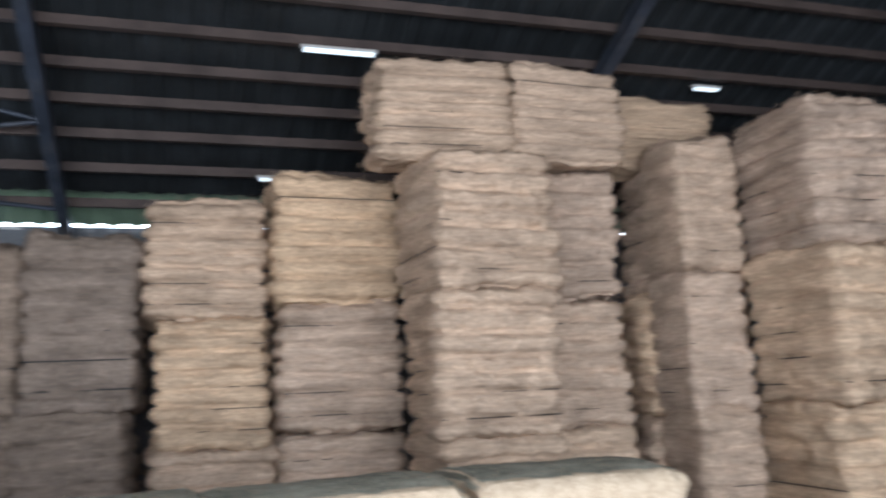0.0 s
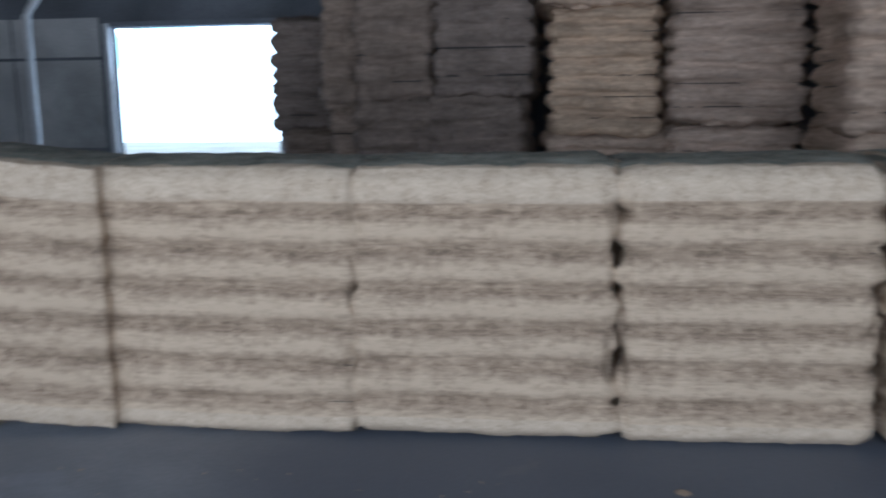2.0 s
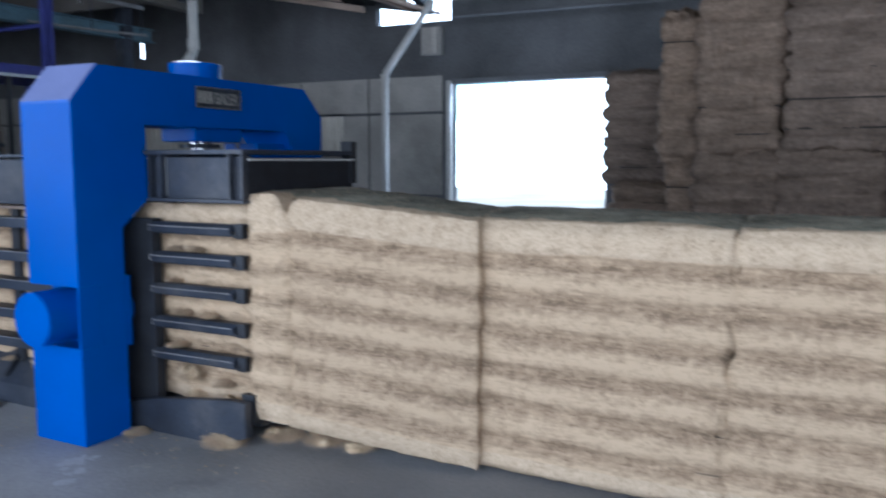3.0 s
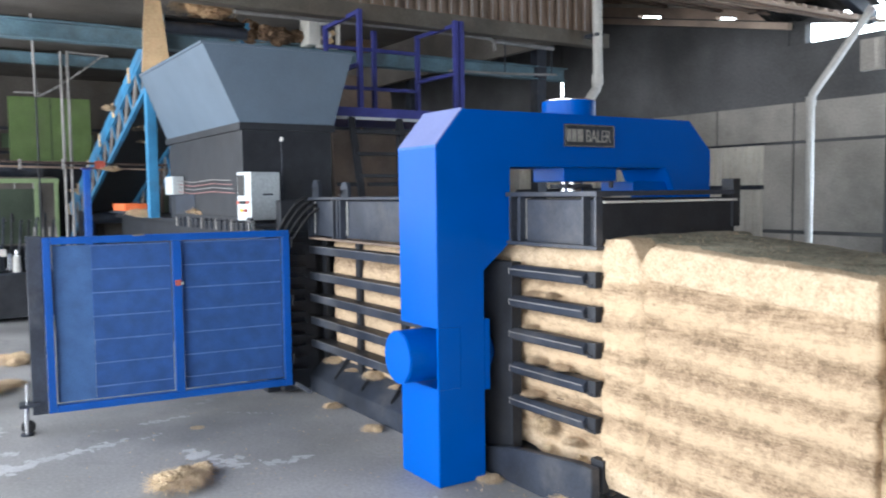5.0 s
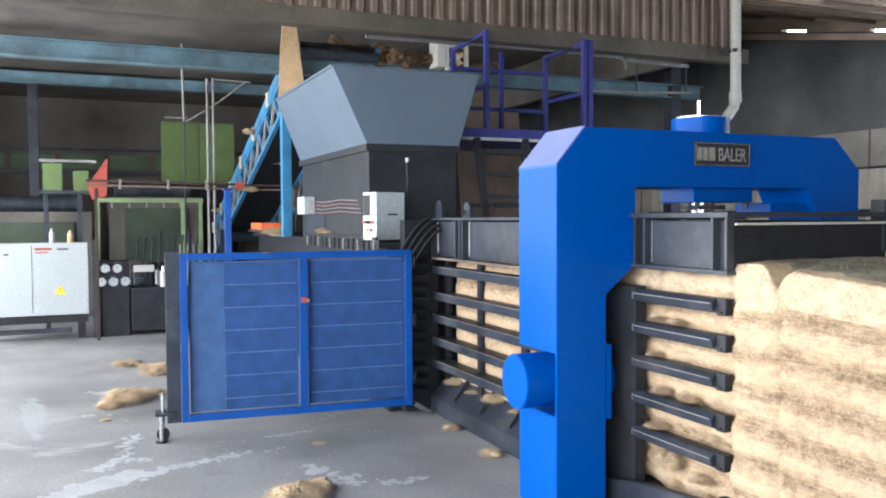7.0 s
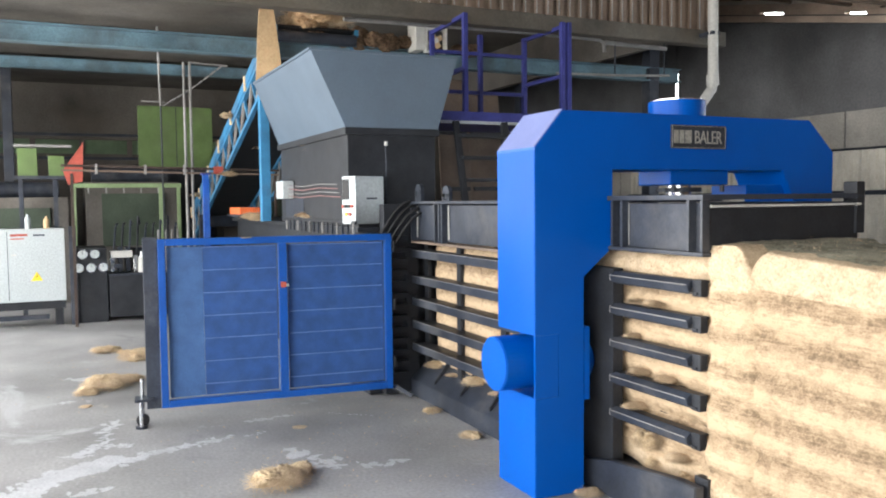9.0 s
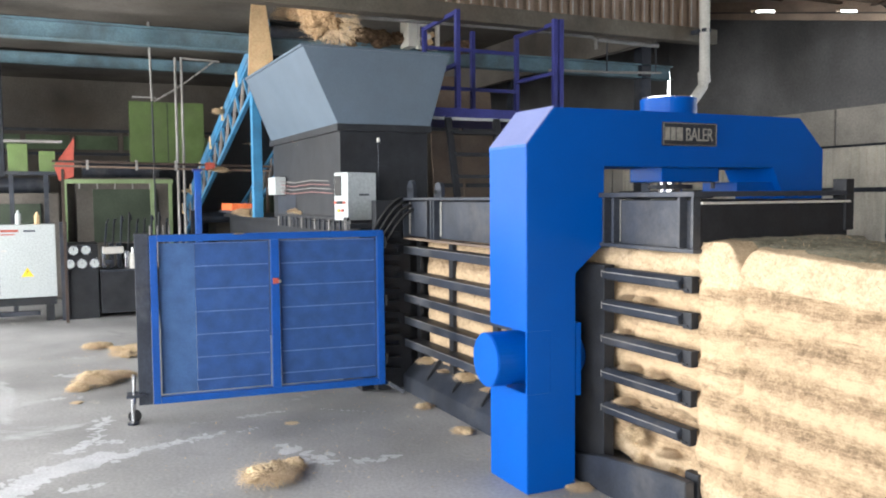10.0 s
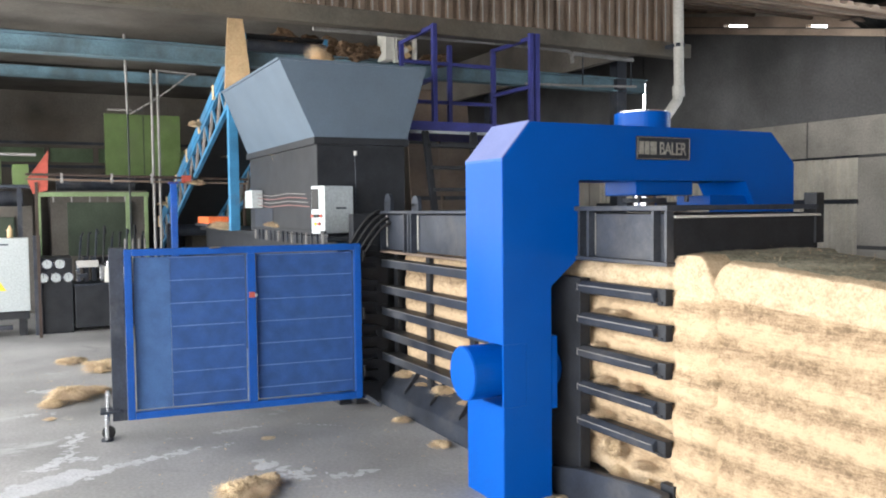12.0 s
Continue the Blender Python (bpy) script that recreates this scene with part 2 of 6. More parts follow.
M_PALE = fibre_material("clean_pale_fibre", (0.66, 0.52, 0.36), (0.46, 0.345, 0.225), 3.0, 0.0, 0.08, 0.9, False)
# lighter copy of the rusty brown, with daylight from roof gaps in its colour
M_SOFFIT = material("brown_sheet_lit_in_colour", (0.60, 0.48, 0.385), 0.7, 0, 0.3, 1.5, 50, 0.2, (0.2, 0.13, 0.09), 0.5)
M_BEAM = material("dull_blue_beam", (0.12, 0.20, 0.245), 0.6, 0, 0.3, 3, 60, 0.1, (0.07, 0.06, 0.05), 0.6)
M_RAIL = material("pale_blue_rail", (0.09, 0.15, 0.33), 0.6, 0, 0.2, 5, 80, 0.1)
M_BLUE = material("blue_paint", (0.001, 0.076, 0.38), 0.36, 0, 0.07, 2.2, 90, 0.012, (0.01, 0.085, 0.33), 0.3, grain=0.10)
M_BLUE.node_tree.nodes["Principled BSDF"].inputs["Specular IOR Level"].default_value = 0.13
M_BLUED = material("worn_blue_paint", (0.02, 0.10, 0.42), 0.45, 0, 0.2, 5, 80, 0.1, (0.10, 0.11, 0.14), 0.5)
M_GATE = material("dull_blue_paint", (0.004, 0.066, 0.30), 0.45, 0, 0.12, 5, 90, 0.03, (0.03, 0.09, 0.27), 0.4)
M_MESH = material("blue_wire_mesh", (0.022, 0.069, 0.215), 0.6, 0, 0.18, 9.0, 160, 0.4, (0.05, 0.11, 0.27), 0.35)
M_MESHP = material("pale_blue_wire_mesh", (0.045, 0.105, 0.25), 0.6, 0, 0.15, 9.0, 160, 0.4, (0.07, 0.14, 0.30), 0.4)
M_PURPLE = material("violet_blue_paint", (0.038, 0.043, 0.19), 0.5, 0, 0.2, 5, 80, 0.1)
M_TEAL = material("light_blue_paint", (0.048, 0.20, 0.37), 0.5, 0, 0.25, 4, 70, 0.1, (0.12, 0.10, 0.09), 0.5)
M_STEEL = material("dark_grey_steel", (0.036, 0.042, 0.056), 0.45, 0.2, 0.3, 4, 70, 0.1, (0.16, 0.15, 0.14), 0.4)
M_BLACK = material("black_steel", (0.024, 0.026, 0.031), 0.5, 0.1, 0.3, 5, 70, 0.1, (0.04, 0.038, 0.037), 0.4)
M_HOP = material("grey_blue_sheet", (0.118, 0.155, 0.20), 0.42, 0.1, 0.10, 2.5, 60, 0.03, (0.11, 0.135, 0.165), 0.4, grain=0.12)
M_WHITE = material("white_enamel", (0.43, 0.465, 0.47), 0.4, 0, 0.04, 3, 50, 0.02, (0.5, 0.5, 0.48), 0.25)
M_CHROME = material("bare_steel", (0.62, 0.63, 0.65), 0.25, 0.9, 0.1, 6, 80, 0.05)
M_GREEN = material("green_paint", (0.125, 0.19, 0.065), 0.55, 0, 0.2, 3, 60, 0.1, (0.12, 0.13, 0.08), 0.5)
M_DKGREEN = material("dull_green_panel", (0.05, 0.066, 0.046), 0.7, 0, 0.4, 1.5, 40, 0.1)
M_PALEGREEN = material("faded_green_paint", (0.22, 0.30, 0.15), 0.55, 0, 0.2, 4, 60, 0.1, (0.15, 0.16, 0.10), 0.5)
M_RED = material("red_paint", (0.40, 0.085, 0.06), 0.55, 0, 0.2, 5, 70, 0.1)
M_ORANGE = material("orange_plastic", (0.72, 0.16, 0.05), 0.5, 0, 0.1, 5, 70, 0.05)
M_WOOD = material("plywood_board", (0.66, 0.47, 0.27), 0.7, 0, 0.15, 4, 60, 0.1)
M_BROWN = material("rusty_brown_sheet", (0.17, 0.128, 0.10), 0.7, 0.1, 0.35, 2, 50, 0.2, (0.26, 0.17, 0.11), 0.5)
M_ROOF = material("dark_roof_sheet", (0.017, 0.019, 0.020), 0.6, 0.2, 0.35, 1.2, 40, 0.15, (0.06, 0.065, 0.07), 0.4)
M_PURLIN = material("rust_red_primer", (0.058, 0.041, 0.034), 0.65, 0.1, 0.3, 3, 60, 0.15, (0.08, 0.06, 0.05), 0.5)
M_WALL = material("grimy_wall", (0.135, 0.137, 0.142), 0.85, 0, 0.35, 0.9, 30, 0.3, (0.06, 0.06, 0.06), 0.5)
M_BLOCK = material("grey_wall_panel", (0.42, 0.40, 0.365), 0.8, 0, 0.25, 1.3, 40, 0.25, (0.08, 0.08, 0.075), 0.5)
M_DARK = material("sooty_wall", (0.115, 0.105, 0.094), 0.9, 0, 0.5, 0.8, 30, 0.3, (0.12, 0.095, 0.07), 0.5)
M_FASCIA = material("dark_fascia_steel", (0.10, 0.09, 0.075), 0.65, 0.1, 0.35, 2, 50, 0.2, (0.14, 0.11, 0.08), 0.5)
M_RIB = material("pale_ribbed_sheet", (0.62, 0.59, 0.52), 0.7, 0, 0.2, 2, 50, 0.1, (0.25, 0.23, 0.2), 0.5)
M_DULL = material("dull_grey_conduit", (0.27, 0.26, 0.25), 0.6, 0, 0.2, 4, 50, 0.1, (0.12, 0.11, 0.1), 0.5)
M_PVC = material("grey_white_pipe", (0.50, 0.49, 0.46), 0.5, 0, 0.12, 3, 50, 0.05, (0.3, 0.28, 0.25), 0.4)
M_SKYL = material("green_skylight_sheet", (0.15, 0.20, 0.14), 0.5, 0, 0.3, 2, 40, 0.1)
skn, skl = M_SKYL.node_tree.nodes, M_SKYL.node_tree.links
thru, both = skn.new("ShaderNodeBsdfTranslucent"), skn.new("ShaderNodeMixShader")
thru.inputs[0].default_value = (0.30, 0.35, 0.26, 1)
both.inputs[0].default_value = 0.22
skl.new(skn["Principled BSDF"].outputs[0], both.inputs[1])
skl.new(thru.outputs[0], both.inputs[2])
skl.new(both.outputs[0], skn["Material Output"].inputs["Surface"])
M_PANE = material("dirty_green_pane", (0.14, 0.19, 0.12), 0.5, 0, 0.4, 2.5, 40, 0.1)
pan, pal = M_PANE.node_tree.nodes, M_PANE.node_tree.links
seep, mixed = pan.new("ShaderNodeBsdfTranslucent"), pan.new("ShaderNodeMixShader")
seep.inputs[0].default_value = (0.22, 0.31, 0.18, 1)
mixed.inputs[0].default_value = 0.3
pal.new(pan["Principled BSDF"].outputs[0], mixed.inputs[1])
pal.new(seep.outputs[0], mixed.inputs[2])
pal.new(mixed.outputs[0], pan["Material Output"].inputs["Surface"])
M_GROUND = material("dusty_yard", (0.36, 0.33, 0.28), 0.95, 0, 0.2, 0.4, 20, 0.3)
M_TUBE = glow("fluorescent_tube", (0.95, 1.0, 1.0), 0.5)
M_YELLOW = material("yellow_sticker", (0.85, 0.62, 0.05), 0.5, 0, 0.05, 4, 40, 0.02)
M_INK = material("black_print", (0.02, 0.02, 0.02), 0.6, 0, 0.1, 4, 40, 0.02)
M_RUBBER = material("black_rubber", (0.02, 0.02, 0.021), 0.6, 0, 0.2, 6, 60, 0.1)


# ---- building helpers ----
PLACE = {}


def thing(name, at, label, category, group="", kind=""):
    ob = new(name)
    ob.empty_display_size = 0.1
    ob.matrix_world = at if isinstance(at, Matrix) else Matrix.Translation(at)
    PLACE[ob] = ob.matrix_world.copy()
    return tagged(ob, label, category, group, kind)


def mesh_of(bm, name, mat, smooth=False):
    me = bpy.data.meshes.new(name)
    for f in bm.faces:
        f.smooth = smooth
    bm.to_mesh(me)
    bm.free()
    me.materials.append(mat)
    return me


def part(name, bm, mat, parent, label="", smooth=False):
    """Links a bmesh, given in world coordinates, as one mesh under a thing or a part."""
    bm.transform(PLACE[parent].inverted())
    ob = new(name, mesh_of(bm, name, mat, smooth))
    ob.parent = parent
    PLACE[ob] = PLACE[parent]
    return tagged(ob, label)


def solid(name, bm, mat, label="", category="", kind="structure", smooth=False, group=""):
    ob = new(name, mesh_of(bm, name, mat, smooth))
    PLACE[ob] = Matrix()
    return tagged(ob, label, category, group, kind)


def box(x0, y0, z0, x1, y1, z1, bevel=0.0, bm=None):
    bm = bm or bmesh.new()
    m = Matrix.LocRotScale(((x0 + x1) / 2, (y0 + y1) / 2, (z0 + z1) / 2), None, (abs(x1 - x0), abs(y1 - y0), abs(z1 - z0)))
    vs = bmesh.ops.create_cube(bm, size=1, matrix=m)["verts"]
    if bevel:
        es = list({e for v in vs for e in v.link_edges})
        bmesh.ops.bevel(bm, geom=es, offset=bevel, segments=2, affect="EDGES", profile=0.7)
    return bm


def rod(a, b, r, r2=None, seg=12, bm=None):
    bm = bm or bmesh.new()
    a, b = Vector(a), Vector(b)
    turn = (b - a).to_track_quat("Z", "Y").to_matrix().to_4x4()
    bmesh.ops.create_cone(bm, cap_ends=True, segments=seg, radius1=r, radius2=r if r2 is None else r2, depth=(b - a).length,
                          matrix=Matrix.Translation((a + b) / 2) @ turn)
    return bm


def bar(a, b, w, h, bm=None, bevel=0.0):
    """A square bar of width w and height h from a to b."""
    bm = bm or bmesh.new()
    a, b = Vector(a), Vector(b)
    d = b - a
    side = d.cross(Vector((0, 0, 1)))
    side = side.normalized() if side.length > 1e-5 else Vector((1, 0, 0))
    up = side.cross(d.normalized())
    rot = Matrix((side, d.normalized(), up)).transposed().to_4x4()
    m = Matrix.Translation((a + b) / 2) @ rot @ Matrix.Diagonal((w, d.length, h, 1))
    vs = bmesh.ops.create_cube(bm, size=1, matrix=m)["verts"]
    if bevel:
        bmesh.ops.bevel(bm, geom=list({e for v in vs for e in v.link_edges}), offset=bevel, segments=1, affect="EDGES")
    return bm


def prism(outline, axis, lo, hi, bm=None, bevel=0.0):
    """Extrudes a flat outline: axis 'x' takes (y, z) pairs, 'y' takes (x, z), 'z' takes (x, y)."""
    bm = bm or bmesh.new()
    put = {"x": lambda p, c: (c, p[0], p[1]), "y": lambda p, c: (p[0], c, p[1]), "z": lambda p, c: (p[0], p[1], c)}[axis]
    a = [bm.verts.new(put(p, lo)) for p in outline]
    b = [bm.verts.new(put(p, hi)) for p in outline]
    n = len(outline)
    fs = [bm.faces.new(a), bm.faces.new(b[::-1])]
    fs += [bm.faces.new((a[i], b[i], b[(i + 1) % n], a[(i + 1) % n])) for i in range(n)]
    bmesh.ops.recalc_face_normals(bm, faces=bm.faces)
    if bevel:
        bmesh.ops.bevel(bm, geom=list({e for f in fs for e in f.edges}), offset=bevel, segments=2, affect="EDGES")
    return bm


def tube(points, r, seg=8, bm=None):
    """A bent tube along points."""
    bm = bm or bmesh.new()
    pts = [Vector(p) for p in points]
    rings = []
    for i, p in enumerate(pts):
        d = (pts[min(i + 1, len(pts) - 1)] - pts[max(i - 1, 0)]).normalized()
        if i == 0:
            u = d.orthogonal().normalized()
        u = (u - d * u.dot(d)).normalized()
        w = d.cross(u)
        rings.append([bm.verts.new(p + (u * math.cos(k * math.tau / seg) + w * math.sin(k * math.tau / seg)) * r) for k in range(seg)])
    for r0, r1 in zip(rings, rings[1:]):
        for k in range(seg):
            bm.faces.new((r0[k], r0[(k + 1) % seg], r1[(k + 1) % seg], r1[k]))
    bm.faces.new(rings[0][::-1])
    bm.faces.new(rings[-1])
    return bm


def corrugated(origin, along, up, length, height, pitch, depth, thick=0.004):
    """A trapezoid-ribbed sheet."""
    o, a, u = Vector(origin), Vector(along).normalized(), Vector(up).normalized()
    n = a.cross(u).normalized()
    bm = bmesh.new()
    s, cols = 0.0, []
    steps = int(length / pitch)
    for i in range(steps + 1):
        for f, d in ((0.0, 0), (0.35, 0), (0.5, 1), (0.85, 1)):
            s = (i + f) * pitch
            if s <= length:
                cols.append((s, d * depth))
    lo = [bm.verts.new(o + a * s + n * d) for s, d in cols]
    hi = [bm.verts.new(o + a * s + n * d + u * height) for s, d in cols]
    for i in range(len(cols) - 1):
        bm.faces.new((lo[i], lo[i + 1], hi[i + 1], hi[i]))
    ext = bmesh.ops.extrude_face_region(bm, geom=bm.faces[:])
    for v in (g for g in ext["geom"] if isinstance(g, bmesh.types.BMVert)):
        v.co -= n * thick
    bmesh.ops.recalc_face_normals(bm, faces=bm.faces)
    return bm


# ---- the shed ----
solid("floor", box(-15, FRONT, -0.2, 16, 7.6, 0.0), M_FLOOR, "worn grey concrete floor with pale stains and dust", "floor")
solid("ground", box(-70, -90, -0.45, 80, 90, -0.205), M_GROUND, "bright dusty yard outside the shed", "ground")

# far wall, with the doorway and a narrow slit of daylight
DX0, DX1, DTOP, WY = -1.72, 0.58, 2.61, 7.6
wall = box(-15, WY, 0, -8.04, WY + 0.2, 3.5)
box(-8.04, WY, 0, -7.8, WY + 0.006, 3.5, bm=wall)
box(-8.04, WY + 0.0065, 0, -7.8, WY + 0.2, 3.3, bm=wall)
box(-7.74, WY, 0, DX0, WY + 0.2, 3.5, bm=wall)
box(-7.8, WY, 0, -7.74, WY + 0.2, 3.3, bm=wall)
box(DX0, WY, DTOP, DX1, WY + 0.2, 3.785, bm=wall)
box(DX1, WY, 0, 16, WY + 0.2, 3.785, bm=wall)
solid("wall_far", wall, M_WALL, "grimy dark grey far wall with a tall open doorway", "wall")
def gable(bm, label, mat=None):
    return solid("wall_gable", bm, mat or M_WALL, label, "wall")


def slot_z(x):
    return 3.83 + 0.2 * (-3.2 - x)


def soffit_z(x):
    return 3.6 + 0.256 * (-1.9 - x)


for a, b in ((-15.0, -8.04), (-7.74, -3.2)):
    gable(prism([(a, 3.5), (a, slot_z(a)), (b, slot_z(b)), (b, 3.5)], "y", WY, WY + 0.16), "dark sloping upper wall under the lower roof")
gable(prism([(-8.04, 3.78), (-8.04, slot_z(-8.04)), (-7.74, slot_z(-7.74)), (-7.74, 3.78)], "y", WY + 0.03, WY + 0.16), "dark sloping upper wall under the lower roof")
gable(prism([(-8.04, 3.5), (-8.04, slot_z(-8.04)), (-7.80, slot_z(-7.8)), (-7.80, 3.5)], "y", WY, WY + 0.006), "dark sheet beside a slit of daylight")
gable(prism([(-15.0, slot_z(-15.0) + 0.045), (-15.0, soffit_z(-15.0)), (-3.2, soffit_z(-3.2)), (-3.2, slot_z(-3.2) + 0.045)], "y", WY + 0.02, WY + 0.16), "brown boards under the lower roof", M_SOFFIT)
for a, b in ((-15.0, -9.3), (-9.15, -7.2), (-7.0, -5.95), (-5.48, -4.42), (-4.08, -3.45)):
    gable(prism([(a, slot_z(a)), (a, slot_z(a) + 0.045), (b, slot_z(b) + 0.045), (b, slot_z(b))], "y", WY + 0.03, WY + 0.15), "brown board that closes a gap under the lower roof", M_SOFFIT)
gable(prism([(-3.195, 3.505), (-3.195, soffit_z(-3.195)), (-2.97, soffit_z(-2.97)), (-2.97, 3.505)], "y", WY + 0.02, WY + 0.16), "dark board that closes a gap under the lower roof")
gable(prism([(-2.965, 3.775), (-2.965, soffit_z(-2.965)), (-2.05, soffit_z(-2.05)), (-2.05, 3.625)], "y", WY + 0.02, WY + 0.16), "dark board that closes a gap under the lower roof")
# planks nailed over the boards under the lower roof
for k in range(5):
    lo, hi = 0.075 + 0.085 * k, 0.075 + 0.085 * k + 0.052
    x0, x1 = -13.0 + 0.3 * k, -3.3 - 0.9 * k
    plank = prism([(x0, slot_z(x0) + lo), (x0, slot_z(x0) + hi), (x1, slot_z(x1) + hi), (x1, slot_z(x1) + lo)], "y", WY - 0.012 - 0.012 * (k % 2), WY + 0.018)
    solid("soffit_plank", plank, M_RIB if k == 1 else M_SOFFIT, "weathered brown plank under the lower roof", "plank", group="soffit planks")
# jamb, lintel channel and rolled shutter box of the doorway
door = thing("doorway_frame", (DX0, WY, 0), "pale metal frame round the open far doorway", "door frame")
part("jamb", box(DX0 - 0.05, WY - 0.05, 0, DX0 + 0.02, WY + 0.02, DTOP + 0.05, 0.006), M_PVC, door)
part("jamb", box(DX1 - 0.02, WY - 0.04, 0, DX1 + 0.05, WY + 0.02, DTOP + 0.05, 0.006), M_WALL, door)
part("lintel", box(DX0 + 0.03, WY - 0.04, DTOP, DX1 - 0.03, WY + 0.02, DTOP + 0.07, 0.006), M_WALL, door)

# panels that stand out on the far wall
for i in range(9):
    x1 = -1.85 - i * 1.25
    for z0, z1 in ((0.05, 1.0), (1.05, 2.2), (2.24, 2.74)):
        panel = box(x1 - 1.22, WY - 0.025, z0, x1, WY - 0.003, z1, 0.008)
        ob = solid("wall_panel", panel, M_BLOCK, "grey board panel fixed to the far wall", "wall panel")
solid("wall_ribs", corrugated((-9.0, WY - 0.03, 0.4), (1, 0, 0), (0, 0, 1), 5.5, 1.81, 0.13, 0.035), M_RIB, "ribbed grey sheet on the far wall", "wall")

solid("wall_rail", box(-9.0, WY - 0.11, 1.60, -3.5, WY - 0.068, 1.66, 0.004), M_STEEL, "dark rail across the ribbed sheet", "rail")
solid("wall_rail", box(-9.0, WY - 0.10, 2.205, -3.5, WY - 0.068, 2.235, 0.004), M_STEEL, "dark rail along the top of the ribbed sheet", "rail")
back = box(-15.2, FRONT - 0.2, 0, -15, 7.8, 2.62)
box(-15.2, FRONT - 0.2, 2.92, -15, 7.8, 7.2, bm=back)
box(-15.2, 2.0, 2.62, -15, 7.8, 2.92, bm=back)
for k in range(9):
    box(-15.2, -5.5 + 0.92 * k, 2.62, -15, -5.4 + 0.92 * k, 2.92, bm=back)
box(-15.2, FRONT - 0.2, 2.62, -15, -5.5, 2.92, bm=back)
solid("wall_back", back, M_DARK, "dark sooty end wall with a band of dirty panes", "wall")
solid("wall_right", box(16, FRONT - 0.2, 0, 16.2, 7.8, 7.2), M_WALL, "grimy grey side wall", "wall")
front = box(-15, FRONT - 0.2, 0, -10.2, FRONT, 5.75)
box(12.5, FRONT - 0.2, 0, 16, FRONT, 5.75, bm=front)
box(-10.2, FRONT - 0.2, 4.2, 12.5, FRONT, 5.75, bm=front)
solid("wall_front", front, M_WALL, "grey front wall with a wide open side", "wall")

# main roof: falls to the far eave, ribbed sheets on purlins and rafters
EAVE, SLOPE, RIDGE = 3.81, 0.40, -0.7


def roof_z(y):
    return EAVE + SLOPE * (WY - y) if y > RIDGE else EAVE + SLOPE * (WY - RIDGE) - 0.26 * (RIDGE - y)


def slope_sheet(x0, x1, y0, y1, pitch):
    up = Vector((0, y1 - y0, roof_z(y1) - roof_z(y0)))
    return corrugated((x0, y0, roof_z(y0)), (1, 0, 0), up, x1 - x0, up.length, pitch, 0.022, 0.006)


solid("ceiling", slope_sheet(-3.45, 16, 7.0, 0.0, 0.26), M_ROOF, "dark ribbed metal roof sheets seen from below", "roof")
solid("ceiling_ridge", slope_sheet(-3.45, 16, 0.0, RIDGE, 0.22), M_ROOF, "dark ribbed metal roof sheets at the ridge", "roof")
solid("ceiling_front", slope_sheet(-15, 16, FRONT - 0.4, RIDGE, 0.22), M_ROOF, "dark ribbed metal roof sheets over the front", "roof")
solid("ceiling_eave", slope_sheet(-1.89, 16, 7.58, 6.95, 0.26), M_SKYL, "greenish translucent roof sheets along the eave", "roof")
for i, y in enumerate((7.07, 6.46, 5.93, 5.45, 5.0, 4.53, 4.05, 3.55, 3.05, 2.55, 2.05, 1.55, 1.05, 0.55, 0.05)):
    z = roof_z(y)
    bmp = box(-3.4, y - 0.022, z - 0.12, 16, y + 0.022, z - 0.012, 0.004)
    box(-3.4, y - 0.07, z - 0.125, 16, y - 0.023, z - 0.113, bm=bmp)
    solid("purlin", bmp, M_PURLIN, "rust-red steel roof purlin", "roof purlin", group="roof purlins")
for x in (-2.0, 3.0, 8.4, 13.4):
    a, b = Vector((x, 7.5, roof_z(7.5) - 0.21)), Vector((x, RIDGE, roof_z(RIDGE) - 0.21))
    solid("rafter", bar(a, b, 0.12, 0.17, bevel=0.006), M_STEEL, "dark steel roof rafter", "roof rafter", group="roof rafters")
for x0, y0, x1, y1 in ((3.0, 5.6, -1.6, 6.6), (3.0, 5.6, -1.6, 4.2), (3.0, 7.0, -1.6, 6.2), (3.0, 2.6, -1.6, 4.2)):
    solid("roof_brace", rod((x0, y0, roof_z(y0) - 0.2), (x1, y1, roof_z(y1) - 0.2), 0.025, seg=8), M_STEEL, "thin diagonal steel roof brace", "roof brace", group="roof braces")

# lower brown roof over the far corner, with daylight at its edge
low = corrugated((-15, 4.4, 3.62 + 0.256 * 13.1), (0, 1, 0), (13.1, 0, -0.256 * 13.1), 3.4, 13.5, 0.2, 0.03, 0.006)
tie = prism([(-12.5, slot_z(-12.5) - 0.13), (-12.5, slot_z(-12.5) - 0.03), (-3.1, slot_z(-3.1) - 0.03), (-3.1, slot_z(-3.1) - 0.12)], "y", 7.45, 7.53)
solid("tie_beam", tie, M_SOFFIT, "brown tie board under the lower roof", "beam")
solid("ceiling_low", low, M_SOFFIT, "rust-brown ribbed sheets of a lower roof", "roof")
for i in range(12):
    x = -2.3 - i * 1.0
    solid("low_purlin", box(x - 0.03, 4.4, 3.575 + 0.256 * (-1.9 - x) - 0.035, x + 0.03, 7.6, 3.575 + 0.256 * (-1.9 - x), 0.004), M_BROWN, "brown steel purlin of the lower roof", "roof purlin", group="low roof purlins")

